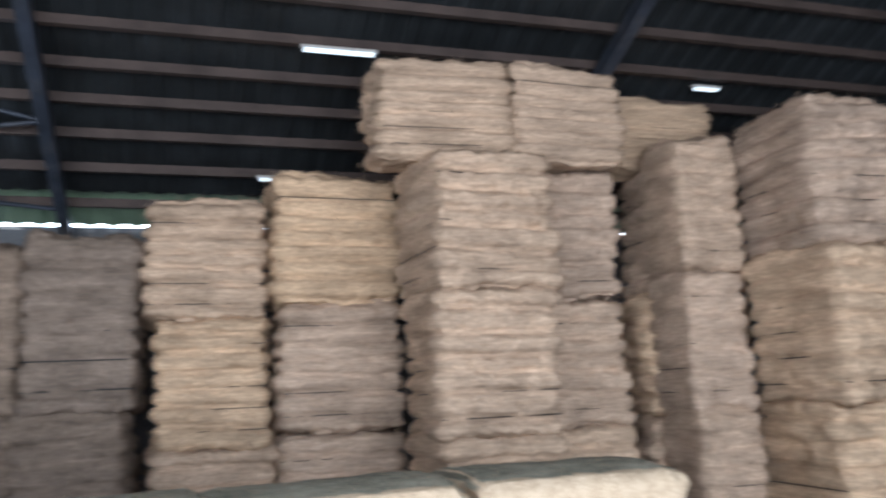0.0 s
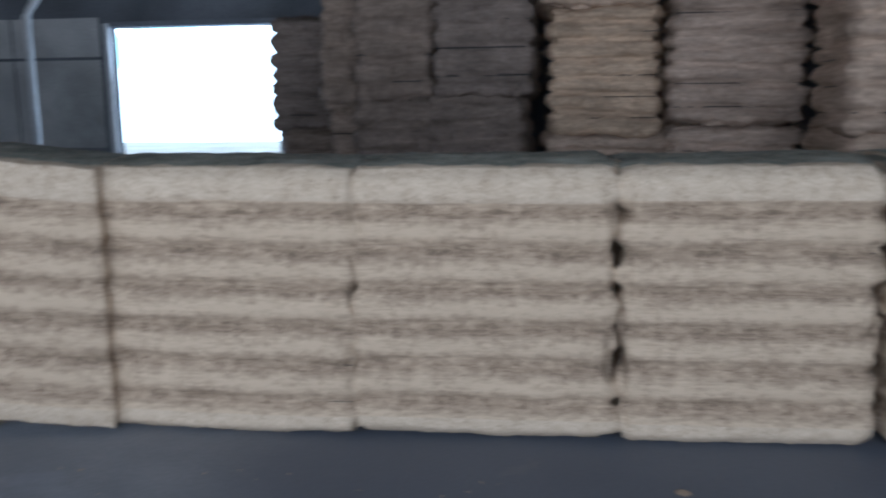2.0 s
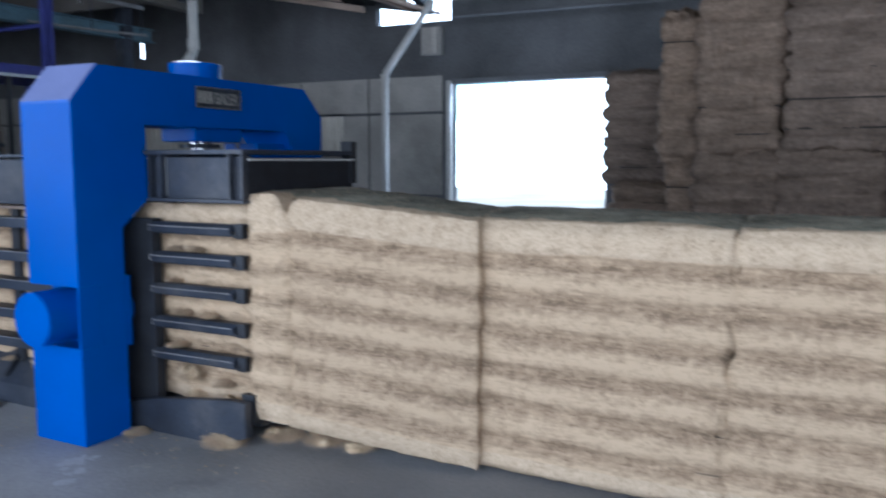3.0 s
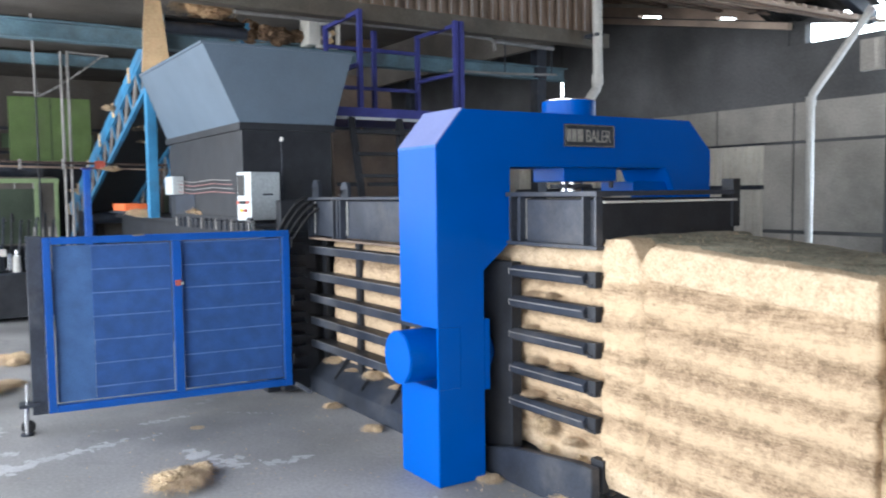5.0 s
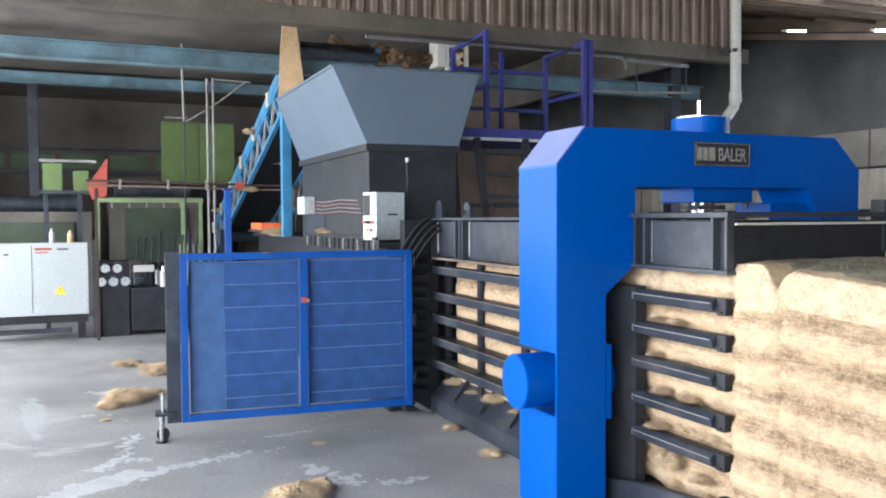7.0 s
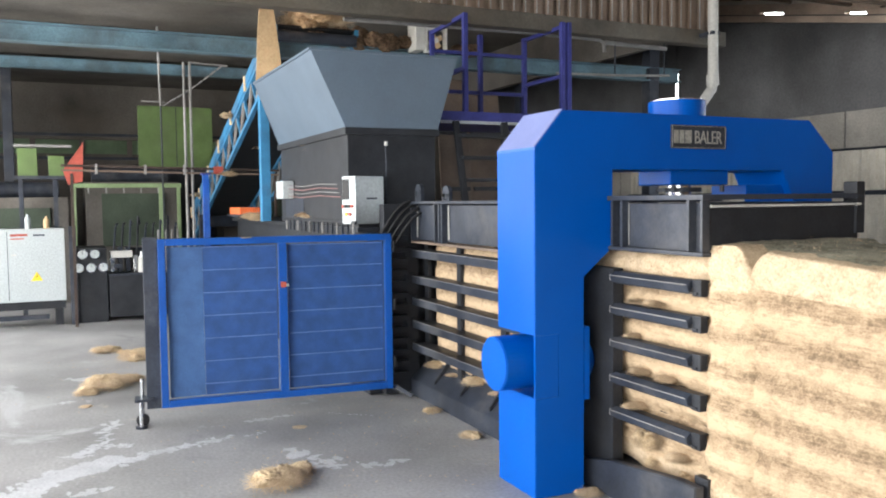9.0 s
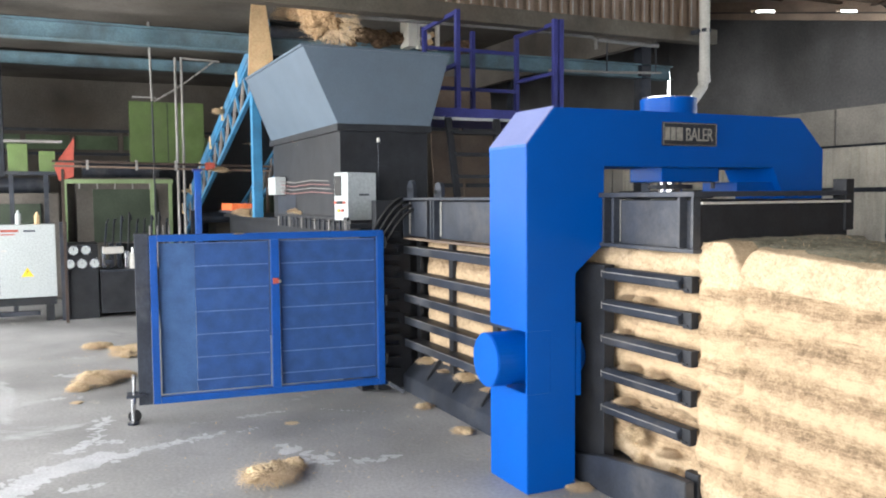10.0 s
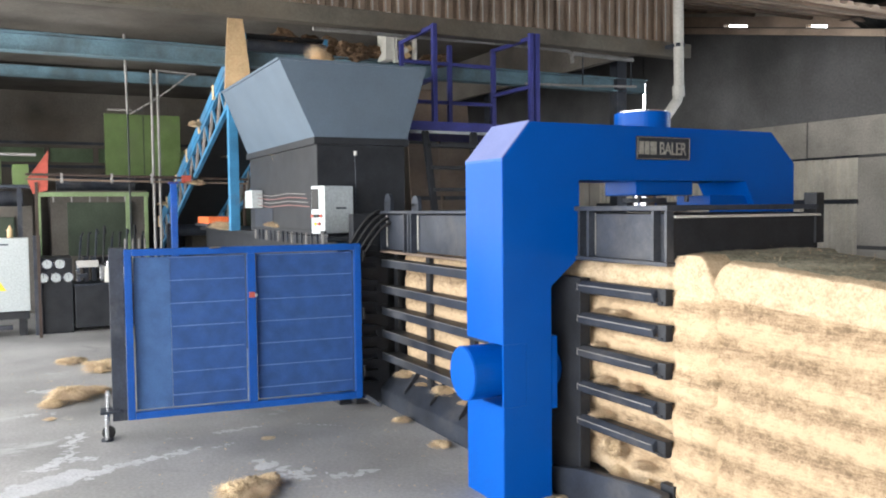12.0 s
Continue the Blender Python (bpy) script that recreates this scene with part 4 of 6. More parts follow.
for x in (-2.475, -1.885):
    part("weld_line", box(x, 0.39, 1.29, x + 0.008, 0.3985, 1.545), M_PVC, chan)
for x, h in ((-2.40, 0.13), (-1.88, 0.09)):
    lug = box(x - 0.06, 0.37, 1.581, x + 0.06, 0.40, 1.58 + h * 0.6)
    rod((x, 0.37, 1.58 + h * 0.6), (x, 0.40, 1.58 + h * 0.6), 0.06, seg=24, bm=lug)
    part("lifting_lug", lug, M_STEEL, chan)
for z in (1.19, 0.98, 0.80, 0.615, 0.43):
    b = part("side_bar", box(-2.5, 0.35, z - 0.062, -0.41, 0.362, z, 0.003), M_STEEL, chan)
    # highlight on the bar's upper edge, drawn as a pale strip
    part("edge_highlight", box(-2.49, 0.3482, z - 0.004, -0.42, 0.3497, z - 0.001), M_DULL, b, "pale highlight along the edge, put in as a strip")
    part("bar_web", box(-2.46, 0.3625, z - 0.012, -0.41, 0.48, z - 0.002, 0.002), M_BLACK, b)
    part("bar_stub", box(-2.56, 0.30, z - 0.05, -2.505, 0.40, z + 0.02, 0.006), M_BLACK, b)
    part("white_tip", box(-2.565, 0.34, z - 0.01, -2.5605, 0.37, z + 0.03, 0.001), M_PVC, b)
for x in (-2.48, -1.88, -1.2):
    part("upright", box(x, 0.455, 0.2, x + 0.07, 0.485, 1.24, 0.003), M_BLACK, chan)
part("hinge_post", box(-2.62, 0.12, 0.02, -2.52, 0.42, 1.56, 0.008), M_BLACK, chan)
for k in range(13):
    z = 0.16 + k * 0.092
    part("hinge_tooth", box(-2.52, 0.14, z, -2.44, 0.30, z + 0.045, 0.006), M_BLACK, chan)
foot = prism([(0.34, 0.0), (0.34, 0.13), (0.52, 0.30), (0.60, 0.30), (0.60, 0.0)], "x", -2.52, -0.41, bevel=0.004)
part("foot_plate", foot, M_STEEL, chan)
for x in (-2.1, -1.65, -1.2, -0.75):
    part("gusset", prism([(0.36, 0.16), (0.50, 0.30), (0.50, 0.36), (0.36, 0.18)], "x", x, x + 0.015), M_BLACK, chan)
part("back_wall", box(-2.5, 1.5, 0.0, -0.41, 1.58, 1.27, 0.004), M_BLACK, chan)

# ---- the baling press: rear body, hopper ----
rear = thing("ram_press", (-5.2, 0.55, 0), "black steel press body behind the channel", "press body")
part("ram_box", box(-8.0, 0.02, 0.0, -2.63, 1.5, 1.33, 0.01), M_BLACK, rear)
part("deck", box(-8.0, -0.06, 1.335, -2.63, 1.55, 1.375, 0.005), M_BLACK, rear)
part("feed_box", box(-5.2, -0.04, 1.38, -2.92, 0.76, 2.2, 0.008), M_BLACK, rear, "black steel feed box under the hopper")
part("box_band", box(-5.23, -0.07, 2.14, -2.89, 0.79, 2.2, 0.005), M_BLACK, rear)
part("box_plinth", box(-5.0, -0.045, 1.376, -4.3, -0.041, 1.62), M_STEEL, rear)
for k in range(16):
    x = -4.9 + k * 0.145
    part("rail_pin", box(x, -0.075, 1.30, x + 0.018, -0.062, 1.40), M_DULL if k % 3 == 0 else M_STEEL, rear)
part("deck_rail", box(-5.0, -0.08, 1.40, -2.65, -0.06, 1.425, 0.003), M_BLACK, rear)
# three black hoses that bend down beside the control box
for k in range(4):
    pts = [(-2.47 + 0.02 * k, 0.03 + 0.03 * k + 0.30 * f, 1.24 + 0.34 * math.sin(1.5 * f) - 0.03 * k) for f in (0, 0.12, 0.25, 0.4, 0.55, 0.7, 0.85, 1.0)]
    part("hose", tube(pts, 0.013), M_RUBBER, rear, "black rubber hydraulic hose", True)
hop = thing("feed_hopper", (-3.95, 0.35, 2.2), "grey-blue sheet steel feed hopper with sloping sides", "hopper")
lo_, hi_ = [(-5.2, -0.06), (-2.9, -0.06), (-2.9, 0.78), (-5.2, 0.78)], [(-4.95, -0.37), (-2.83, -0.37), (-2.83, 0.94), (-4.95, 0.94)]
for i in range(4):
    j = (i + 1) % 4
    bmh = bmesh.new()
    vs = [bmh.verts.new((*lo_[i], 2.2)), bmh.verts.new((*lo_[j], 2.2)), bmh.verts.new((*hi_[j], 2.81)), bmh.verts.new((*hi_[i], 2.81))]
    sheet = bmh.faces.new(vs)
    sheet.normal_update()
    inner = [bmh.verts.new(v.co - sheet.normal * 0.012) for v in vs]
    bmh.faces.new(inner[::-1])
    for q in range(4):
        bmh.faces.new((vs[q], inner[q], inner[(q + 1) % 4], vs[(q + 1) % 4]))
    bmesh.ops.recalc_face_normals(bmh, faces=bmh.faces)
    part("side_sheet", bmh, M_HOP, hop)
rim = bmesh.new()
for i in range(4):
    a, b = hi_[i], hi_[(i + 1) % 4]
    bar((*a, 2.81), (*b, 2.81), 0.02, 0.02, bm=rim)
part("rim", rim, M_HOP, hop)
part("cable", tube([(-2.88, 0.28, 2.06), (-2.87, 0.285, 1.9), (-2.87, 0.28, 1.7), (-2.87, 0.285, 1.5)], 0.004, 6), M_STEEL, hop)
part("cable_lamp", rod((-2.86, 0.28, 2.05), (-2.86, 0.28, 2.085), 0.014, seg=12), M_PVC, hop)

# control box and junction box on the deck
BOX_TURN = Matrix.Translation((-2.82, 0.055, 0)) @ Matrix.Rotation(radians(22), 4, "Z") @ Matrix.Translation((2.82, -0.055, 0))


def turned(bm):
    bm.transform(BOX_TURN)
    return bm


cbox = thing("control_box", (-2.8, 0.1, 1.38), "white enamel control box with a dark screen and coloured buttons", "control box")
part("case", turned(box(-2.905, -0.10, 1.40, -2.735, 0.21, 1.79, 0.008)), M_WHITE, cbox)
part("screen", turned(box(-2.895, -0.106, 1.60, -2.815, -0.0995, 1.765, 0.003)), M_INK, cbox, "dark touch screen")
for k, (x, z, mt) in enumerate(((-2.885, 1.545, M_RED), (-2.85, 1.545, M_INK), (-2.815, 1.545, M_INK), (-2.775, 1.545, M_RED), (-2.85, 1.48, M_YELLOW), (-2.80, 1.48, M_RED))):
    part("button", turned(rod((x, -0.101, z), (x, -0.115, z), 0.013, seg=12)), mt, cbox)
part("label_bar", turned(box(-2.7345, 0.02, 1.60, -2.731, 0.13, 1.615)), M_STEEL, cbox)
part("stand", turned(box(-2.88, -0.05, 1.376, -2.76, 0.16, 1.40)), M_BLACK, cbox)
M_PINK = material("pinkish_conduit", (0.30, 0.16, 0.15), 0.6, 0, 0.15, 5, 60, 0.05)
jbox = thing("junction_box", (-4.75, -0.1, 1.62), "small white junction box with pinkish conduits", "junction box")
part("case", box(-4.95, -0.16, 1.62, -4.65, -0.05, 1.80, 0.008), M_WHITE, jbox)
for k in range(4):
    z = 1.65 + 0.035 * k
    part("conduit", tube([(-4.66, -0.10, z), (-4.2, -0.10 + 0.006 * k, z - 0.025), (-3.6, -0.09, z - 0.01), (-3.07, -0.03 + 0.006 * k, z - 0.03)], 0.004, 6), M_DULL if k % 2 else M_PINK, jbox)

# ---- guard gate, open across the floor ----
HG = Matrix.Translation((-2.262, 0.075, 0)) @ Matrix.Rotation(math.atan2(-0.16, 1.0) * 0.6, 4, "Z")
gate = thing("guard_gate", HG, "blue framed guard gate with wire mesh panels, standing open", "gate")


def gpart(name, bm, mat, label="", parent=None):
    bm.transform(HG)
    return part(name, bm, mat, parent or gate, label)


GW, G0, G1 = 1.70, 0.135, 1.335
for y0, y1, z0, z1 in ((-0.05, 0.0, G0, G1), (-GW, -GW + 0.05, G0, G1), (-GW + 0.051, -0.051, G1 - 0.05, G1), (-GW + 0.051, -0.051, G0, G0 + 0.05), (-0.86, -0.80, G0 + 0.051, G1 - 0.051)):
    gpart("frame_tube", box(-0.03, y0, z0, 0.03, y1, z1, 0.005), M_GATE)
for y0, y1 in ((-0.79, -0.06), (-GW + 0.06, -0.87)):
    p = gpart("mesh_panel", box(-0.024, y0 + (0.246 if y0 < -1 else 0), G0 + 0.06, -0.014, y1, G1 - 0.06), M_MESH, "dusty blue mesh panel")
    if y0 < -1:
        gpart("mesh_strip", box(-0.024, y0, G0 + 0.06, -0.014, y0 + 0.244, G1 - 0.06), M_MESHP, "paler see-through strip of mesh")
    for k in range(7):
        z = G0 + 0.14 + k * 0.165
        gpart("rail", box(-0.0135, y0 + (0.24 if y0 < -1 else 0.01), z, -0.006, y1 - 0.01, z + 0.007), M_RAIL, "", p)
gpart("edge_channel", box(-0.08, -GW - 0.10, G0 - 0.01, -0.02, -GW - 0.003, G1 + 0.01, 0.006), M_STEEL, "dark grey channel on the free edge")
gpart("latch", box(0.031, -0.85, 0.96, 0.05, -0.81, 1.0, 0.004), M_RED)
gpart("latch_tag", box(0.031, -0.815, 0.965, 0.045, -0.79, 0.985, 0.003), M_WHITE)
for z in (0.3, 0.75, 1.2):
    gpart("hinge", rod((0.0, 0.02, z), (0.0, 0.02, z + 0.08), 0.02), M_BLACK)
gpart("prop", bar((0.0, 0.02, 0.14), (-0.1, 0.18, 0.03), 0.03, 0.03), M_CHROME)
gpart("caster_stem", rod((-0.06, -GW - 0.13, 0.05), (-0.06, -GW - 0.13, 0.34), 0.012), M_CHROME)
gpart("caster_plate", box(-0.11, -GW - 0.18, 0.19, 0.03, -GW - 0.05, 0.21, 0.003), M_STEEL)
gpart("screw_jack", rod((0.0, -GW - 0.14, 0.0), (0.0, -GW - 0.14, 0.20), 0.014), M_CHROME)
gpart("jack_foot", rod((0.0, -GW - 0.14, 0.0), (0.0, -GW - 0.14, 0.015), 0.04, seg=20), M_STEEL)
gpart("caster_wheel", rod((-0.075, -GW - 0.13, 0.045), (-0.045, -GW - 0.13, 0.045), 0.045, seg=24), M_RUBBER)

# ---- platform with railing beside the hopper ----
plat = thing("service_platform", (-3.6, 1.7, 0), "violet-blue steel service platform with railing and ladder", "platform")
part("deck_plate", box(-4.1, 0.95, 2.30, -3.2, 2.75, 2.335, 0.004), M_PURPLE, plat)
part("kick_plate", box(-3.2, 0.90, 2.30, -3.17, 2.75, 2.40, 0.004), M_PURPLE, plat)
# white strip: the light caught by the deck's edge, put in as colour
part("deck_edge_highlight", box(-3.169, 0.92, 2.285, -3.145, 2.75, 2.312, 0.003), M_WHITE, plat, "white strip for the bright top-lit deck edge")
part("deck_corner", box(-3.3, 0.84, 2.32, -3.17, 0.899, 2.43, 0.004), M_PURPLE, plat)
for x, y in ((-3.2, 1.2), (-3.2, 2.33), (-4.05, 1.25), (-4.05, 2.33), (-3.2, 2.26), (-4.05, 1.8)):
    part("post", box(x - 0.022, y - 0.022, 2.336, x + 0.022, y + 0.022, 3.30, 0.003), M_PURPLE, plat)
for a, b in (((-4.05, 1.25, 3.1), (-4.05, 2.33, 3.1)), ((-3.2, 1.2, 3.28), (-4.05, 1.25, 3.28)), ((-3.2, 2.33, 3.28), (-4.05, 2.33, 3.28)), ((-4.05, 1.25, 2.7), (-4.05, 2.33, 2.7)), ((-3.2, 2.33, 2.8), (-4.05, 2.33, 2.8)), ((-3.2, 1.2, 2.8), (-4.05, 1.25, 2.8))):
    part("rail", bar(a, b, 0.035, 0.035), M_PURPLE, plat)
for y in (1.05, 1.55):
    part("ladder_stile", bar((-3.1, y, 2.3), (-2.9, y, 1.5), 0.06, 0.03), M_BLACK, plat)
for k in range(4):
    part("ladder_step", box(-3.12 + 0.045 * k, 1.05, 2.15 - 0.2 * k, -2.98 + 0.045 * k, 1.55, 2.18 - 0.2 * k, 0.003), M_BLACK, plat)
for x, y in ((-4.05, 1.0), (-4.05, 2.7), (-3.25, 2.7)):
    part("leg", box(x - 0.03, y - 0.03, 0, x + 0.03, y + 0.03, 2.30, 0.004), M_PURPLE, plat)
for y in (1.65, 1.95, 2.3):
    part("brace", bar((-3.3, y, 2.3), (-3.6, y + 0.2, 0.5), 0.05, 0.05), M_BLACK, plat)

# old boards that lean behind the platform
for k, (y, w, h) in enumerate(((0.86, 0.42, 2.9), (1.32, 0.36, 3.05), (1.73, 0.44, 2.8), (2.24, 0.40, 3.1), (2.70, 0.45, 2.95), (3.2, 0.5, 2.7))):
    bd = thing("leaning_board", (-5.5, y, 0), "tall rust-brown board leaning behind the service platform", "board", "leaning boards")
    part("board", bar((-5.35, y, 0.012), (-5.75 - 0.02 * k, y + 0.04, h), w, 0.02), M_BROWN, bd)
    for z in (0.9, 1.7, 2.4):
        f = z / h
        part("batten", box(-5.35 - 0.4 * f, y - w * 0.47, z, -5.312 - 0.4 * f, y + w * 0.47, z + 0.05, 0.003), M_BLACK, bd)

# ---- belt conveyor that feeds the hopper ----
C0, C1 = Vector((-11.2, 0.33, 1.35)), Vector((-5.0, 0.33, 3.42))
conv = thing("belt_conveyor", (-8.0, 0.33, 0), "light blue lattice belt conveyor rising to the hopper", "conveyor")
for y in (-0.12, 0.78):
    for dz, w in ((0.0, 0.07), (-0.38, 0.05)):
        part("chord", bar((C0.x, y, C0.z + dz), (C1.x, y, C1.z + dz), 0.05, w), M_TEAL, conv)
    n = 13
    for k in range(n):
        f0, f1, fm = k / n, (k + 1) / n, (k + 0.5) / n
        p0, p1, pm = C0.lerp(C1, f0), C0.lerp(C1, f1), C0.lerp(C1, fm)
        part("lattice_bar", bar((p0.x, y, p0.z - 0.36), (pm.x, y, pm.z), 0.03, 0.035), M_DULL, conv)
        part("lattice_bar", bar((pm.x, y, pm.z), (p1.x, y, p1.z - 0.36), 0.03, 0.035), M_TEAL, conv)
        if y < 0 and k % 2 == 0:
            part("bracket", box(p0.x - 0.03, y - 0.05, p0.z - 0.02, p0.x + 0.03, y - 0.026, p0.z + 0.16, 0.003), M_WOOD, conv)
part("belt", bar(C0 + Vector((0, 0, 0.02)), C1 + Vector((0, 0, 0.02)), 0.84, 0.02), M_RUBBER, conv)
part("side_sheet", bar((C0.x, -0.15, C0.z + 0.08), (C1.x, -0.15, C1.z + 0.08), 0.01, 0.12), M_TEAL, conv)
part("head_drum", rod((C1.x, -0.1, C1.z - 0.09), (C1.x, 0.76, C1.z - 0.09), 0.06, seg=24), M_STEEL, conv)
part("tail_drum", rod((C0.x, -0.1, C0.z - 0.09), (C0.x, 0.76, C0.z - 0.09), 0.10, seg=24), M_STEEL, conv)
for x, z in ((-5.45, 3.2), (-7.6, 2.5), (-10.0, 1.7)):
    for y in ((0.82,) if x == -7.6 else (-0.16, 0.82)):
        part("leg", box(x - 0.05, y - 0.05, 1.376 if x > -8 else 0, x + 0.05, y + 0.05, z - 0.3, 0.004), M_TEAL if x > -6 else M_STEEL, conv)
board = prism([(-0.34, 2.78), (-0.06, 2.92), (-0.08, 3.12), (-0.15, 3.7), (-0.19, 4.04), (-0.25, 4.04), (-0.31, 3.35)], "x", -4.992, -4.974)
part("guard_board", board, M_WOOD, conv, "pale plywood guard board")

# ---- hydraulic unit and electric cabinet ----
cab = thing("electric_cabinet", (-8.3, -2.85, 0), "white electric cabinet with a yellow warning triangle on dark legs", "cabinet")
part("case", box(-8.6, -3.5, 0.33, -8.2, -2.19, 1.27, 0.008), M_WHITE, cab)
part("door_gap", box(-8.1995, -2.86, 0.36, -8.197, -2.853, 1.24), M_STEEL, cab)
tri = prism([(-2.60, 0.60), (-2.46, 0.60), (-2.53, 0.72)], "x", -8.199, -8.195)
sticker = part("warning_triangle", tri, M_YELLOW, cab, "yellow triangular warning sticker")
part("mark", prism([(-2.545, 0.625), (-2.52, 0.665), (-2.53, 0.665), (-2.52, 0.695), (-2.538, 0.66), (-2.528, 0.66)], "x", -8.1945, -8.193), M_INK, sticker)
for y0, y1, z0, z1, mt in ((-2.82, -2.62, 1.18, 1.21, M_RED), (-2.82, -2.66, 1.14, 1.155, M_RED), (-2.56, -2.42, 1.18, 1.20, M_STEEL), (-2.82, -2.76, 0.93, 0.95, M_PVC), (-3.3, -3.22, 1.12, 1.14, M_STEEL), (-3.18, -3.12, 1.12, 1.14, M_STEEL)):
    part("label_bar", box(-8.199, y0, z0, -8.196, y1, z1), mt, cab)
part("base_frame", box(-8.6, -3.45, 0.22, -8.25, -2.2, 0.325, 0.006), M_BLACK, cab)
for y in (-3.4, -2.28):
    part("leg", box(-8.5, y - 0.05, 0, -8.3, y + 0.05, 0.22, 0.004), M_BLACK, cab)
part("cross_bar", box(-8.4, -3.3, 0.08, -8.3, -2.4, 0.14, 0.004), M_STEEL, cab)
for k, (y, h, mt) in enumerate(((-2.62, 0.19, M_WHITE), (-2.40, 0.16, M_WOOD), (-3.38, 0.26, M_PVC))):
    bt = rod((-8.4, y, 1.27), (-8.4, y, 1.27 + h * 0.75), 0.035, seg=16)
    rod((-8.4, y, 1.27 + h * 0.75), (-8.4, y, 1.27 + h), 0.02, 0.012, seg=12, bm=bt)
    solid("bottle", bt, mt, "small bottle standing on the electric cabinet", "bottle", kind="thing")

hyd = thing("hydraulic_unit", (-8.4, -1.5, 0), "black hydraulic power unit with five round gauges, valves and pipes", "hydraulic unit")
part("tank", box(-8.9, -1.66, 0.06, -8.2, -0.7, 0.62, 0.01), M_BLACK, hyd)
part("tank_lid", box(-8.92, -1.67, 0.621, -8.18, -0.69, 0.645, 0.004), M_STEEL, hyd)
part("gauge_panel", box(-8.9, -2.10, 0.0, -8.25, -1.68, 1.0, 0.01), M_BLACK, hyd)
part("panel_post", box(-8.24, -2.14, 0.0, -8.2, -2.05, 1.3, 0.006), M_STEEL, hyd)
for y, z in ((-1.98, 0.92), (-1.83, 0.92), (-2.03, 0.74), (-1.88, 0.74), (-1.73, 0.74)):
    g = part("gauge", rod((-8.249, y, z), (-8.20, y, z), 0.065, seg=28), M_CHROME, hyd, "round pressure gauge with a pale dial")
    part("dial", rod((-8.199, y, z), (-8.197, y, z), 0.054, seg=28), M_WHITE, g)
    part("needle", box(-8.196, y - 0.003, z, -8.195, y + 0.003, z + 0.045), M_INK, g)
rngv = random.Random(5)
for k in range(9):
    y = -1.6 + 0.1 * k
    part("valve", box(-8.62 - 0.1 * rngv.random(), y - 0.03, 0.65, -8.45, y + 0.03, 0.78 + 0.22 * rngv.random(), 0.008), M_STEEL if k % 3 else M_CHROME, hyd)
    part("pipe", tube([(-8.5, y, 0.75), (-8.5, y + 0.03, 1.05), (-8.65, y + 0.06, 1.25 + 0.05 * (k % 4)), (-8.9, y + 0.1, 1.3)], 0.014, 8), M_BLACK if k % 2 else M_STEEL, hyd)
part("motor", rod((-8.7, -1.35, 0.82), (-8.7, -0.85, 0.82), 0.15, seg=28), M_BLACK, hyd)
part("filter_bottle", rod((-8.25, -1.24, 0.65), (-8.25, -1.24, 0.86), 0.05, 0.045, seg=20), M_PVC, hyd, "pale filter bottle")
part("filter_cap", rod((-8.25, -1.24, 0.86), (-8.25, -1.24, 0.93), 0.025, seg=16), M_CHROME, hyd)
part("block_light", box(-8.3, -1.62, 0.86, -8.22, -1.36, 0.95, 0.006), M_PVC, hyd)
part("block_light", box(-8.3, -1.60, 0.72, -8.22, -1.5, 0.78, 0.006), M_STEEL, hyd)
for y in (-1.0, -0.9, -0.82, -0.74):
    part("rod", rod((-8.4, y, 0.65), (-8.4, y, 1.22), 0.012, seg=8), M_DULL, hyd)


# ---- pipes, lamps and fittings of the shed ----
wp = thing("wall_pipe", (-2.1, 6.45, 0), "pale grey pipe rising beside the doorway to the roof", "pipe")
part("pipe", tube([(-2.10, 6.45, 0), (-2.10, 6.45, 2.60), (-2.08, 6.45, 2.68), (-1.5, 6.5, 3.45), (-1.42, 6.5, 3.56)], 0.045, 12), M_PVC, wp, "", True)
part("collar", rod((-2.1, 6.45, 2.56), (-2.1, 6.45, 2.66), 0.056, seg=16), M_PVC, wp)
meter = thing("fuse_box", (-1.95, 7.5, 3.0), "grey fuse box on the far wall under the roof", "fuse box")
part("case", box(-2.12, 7.46, 3.02, -1.82, 7.57, 3.40, 0.006), M_BLOCK, meter)
part("lid", box(-2.10, 7.445, 3.04, -1.84, 7.459, 3.38, 0.004), M_BLOCK, meter)
dp = thing("downpipe", (-3.3, 4.25, 3.6), "dirty white plastic downpipe with an elbow at the gantry end", "pipe")
part("pipe", tube([(-3.3, 4.24, 5.2), (-3.3, 4.25, 3.6), (-3.3, 4.26, 2.86), (-3.3, 4.24, 2.76), (-3.3, 3.98, 2.46), (-3.32, 3.86, 2.34)], 0.055, 14), M_PVC, dp, "", True)
part("joint", rod((-3.3, 4.258, 2.80), (-3.3, 4.25, 2.92), 0.066, seg=18), M_PVC, dp)
part("clip", box(-3.46, 4.2, 3.34, -3.25, 4.3, 3.38, 0.003), M_STEEL, dp)
M_FAN = material("dusty_white_plastic", (0.78, 0.76, 0.70), 0.5, 0, 0.1, 6, 60, 0.05, (0.5, 0.47, 0.4), 0.4)
fan = thing("wall_fan", (-5.0, 1.6, 3.27), "dusty white box fan on a bracket under the gantry", "fan")
part("bracket", box(-5.14, 1.44, 3.27, -4.9, 1.55, 4.05, 0.006), M_FAN, fan)
for y0, y1, z0, z1 in ((1.56, 1.585, 3.25, 3.53), (1.80, 1.825, 3.25, 3.53), (1.586, 1.799, 3.25, 3.275), (1.586, 1.799, 3.505, 3.53)):
    part("cage_bar", box(-4.98, y0, z0, -4.9, y1, z1, 0.003), M_FAN, fan)
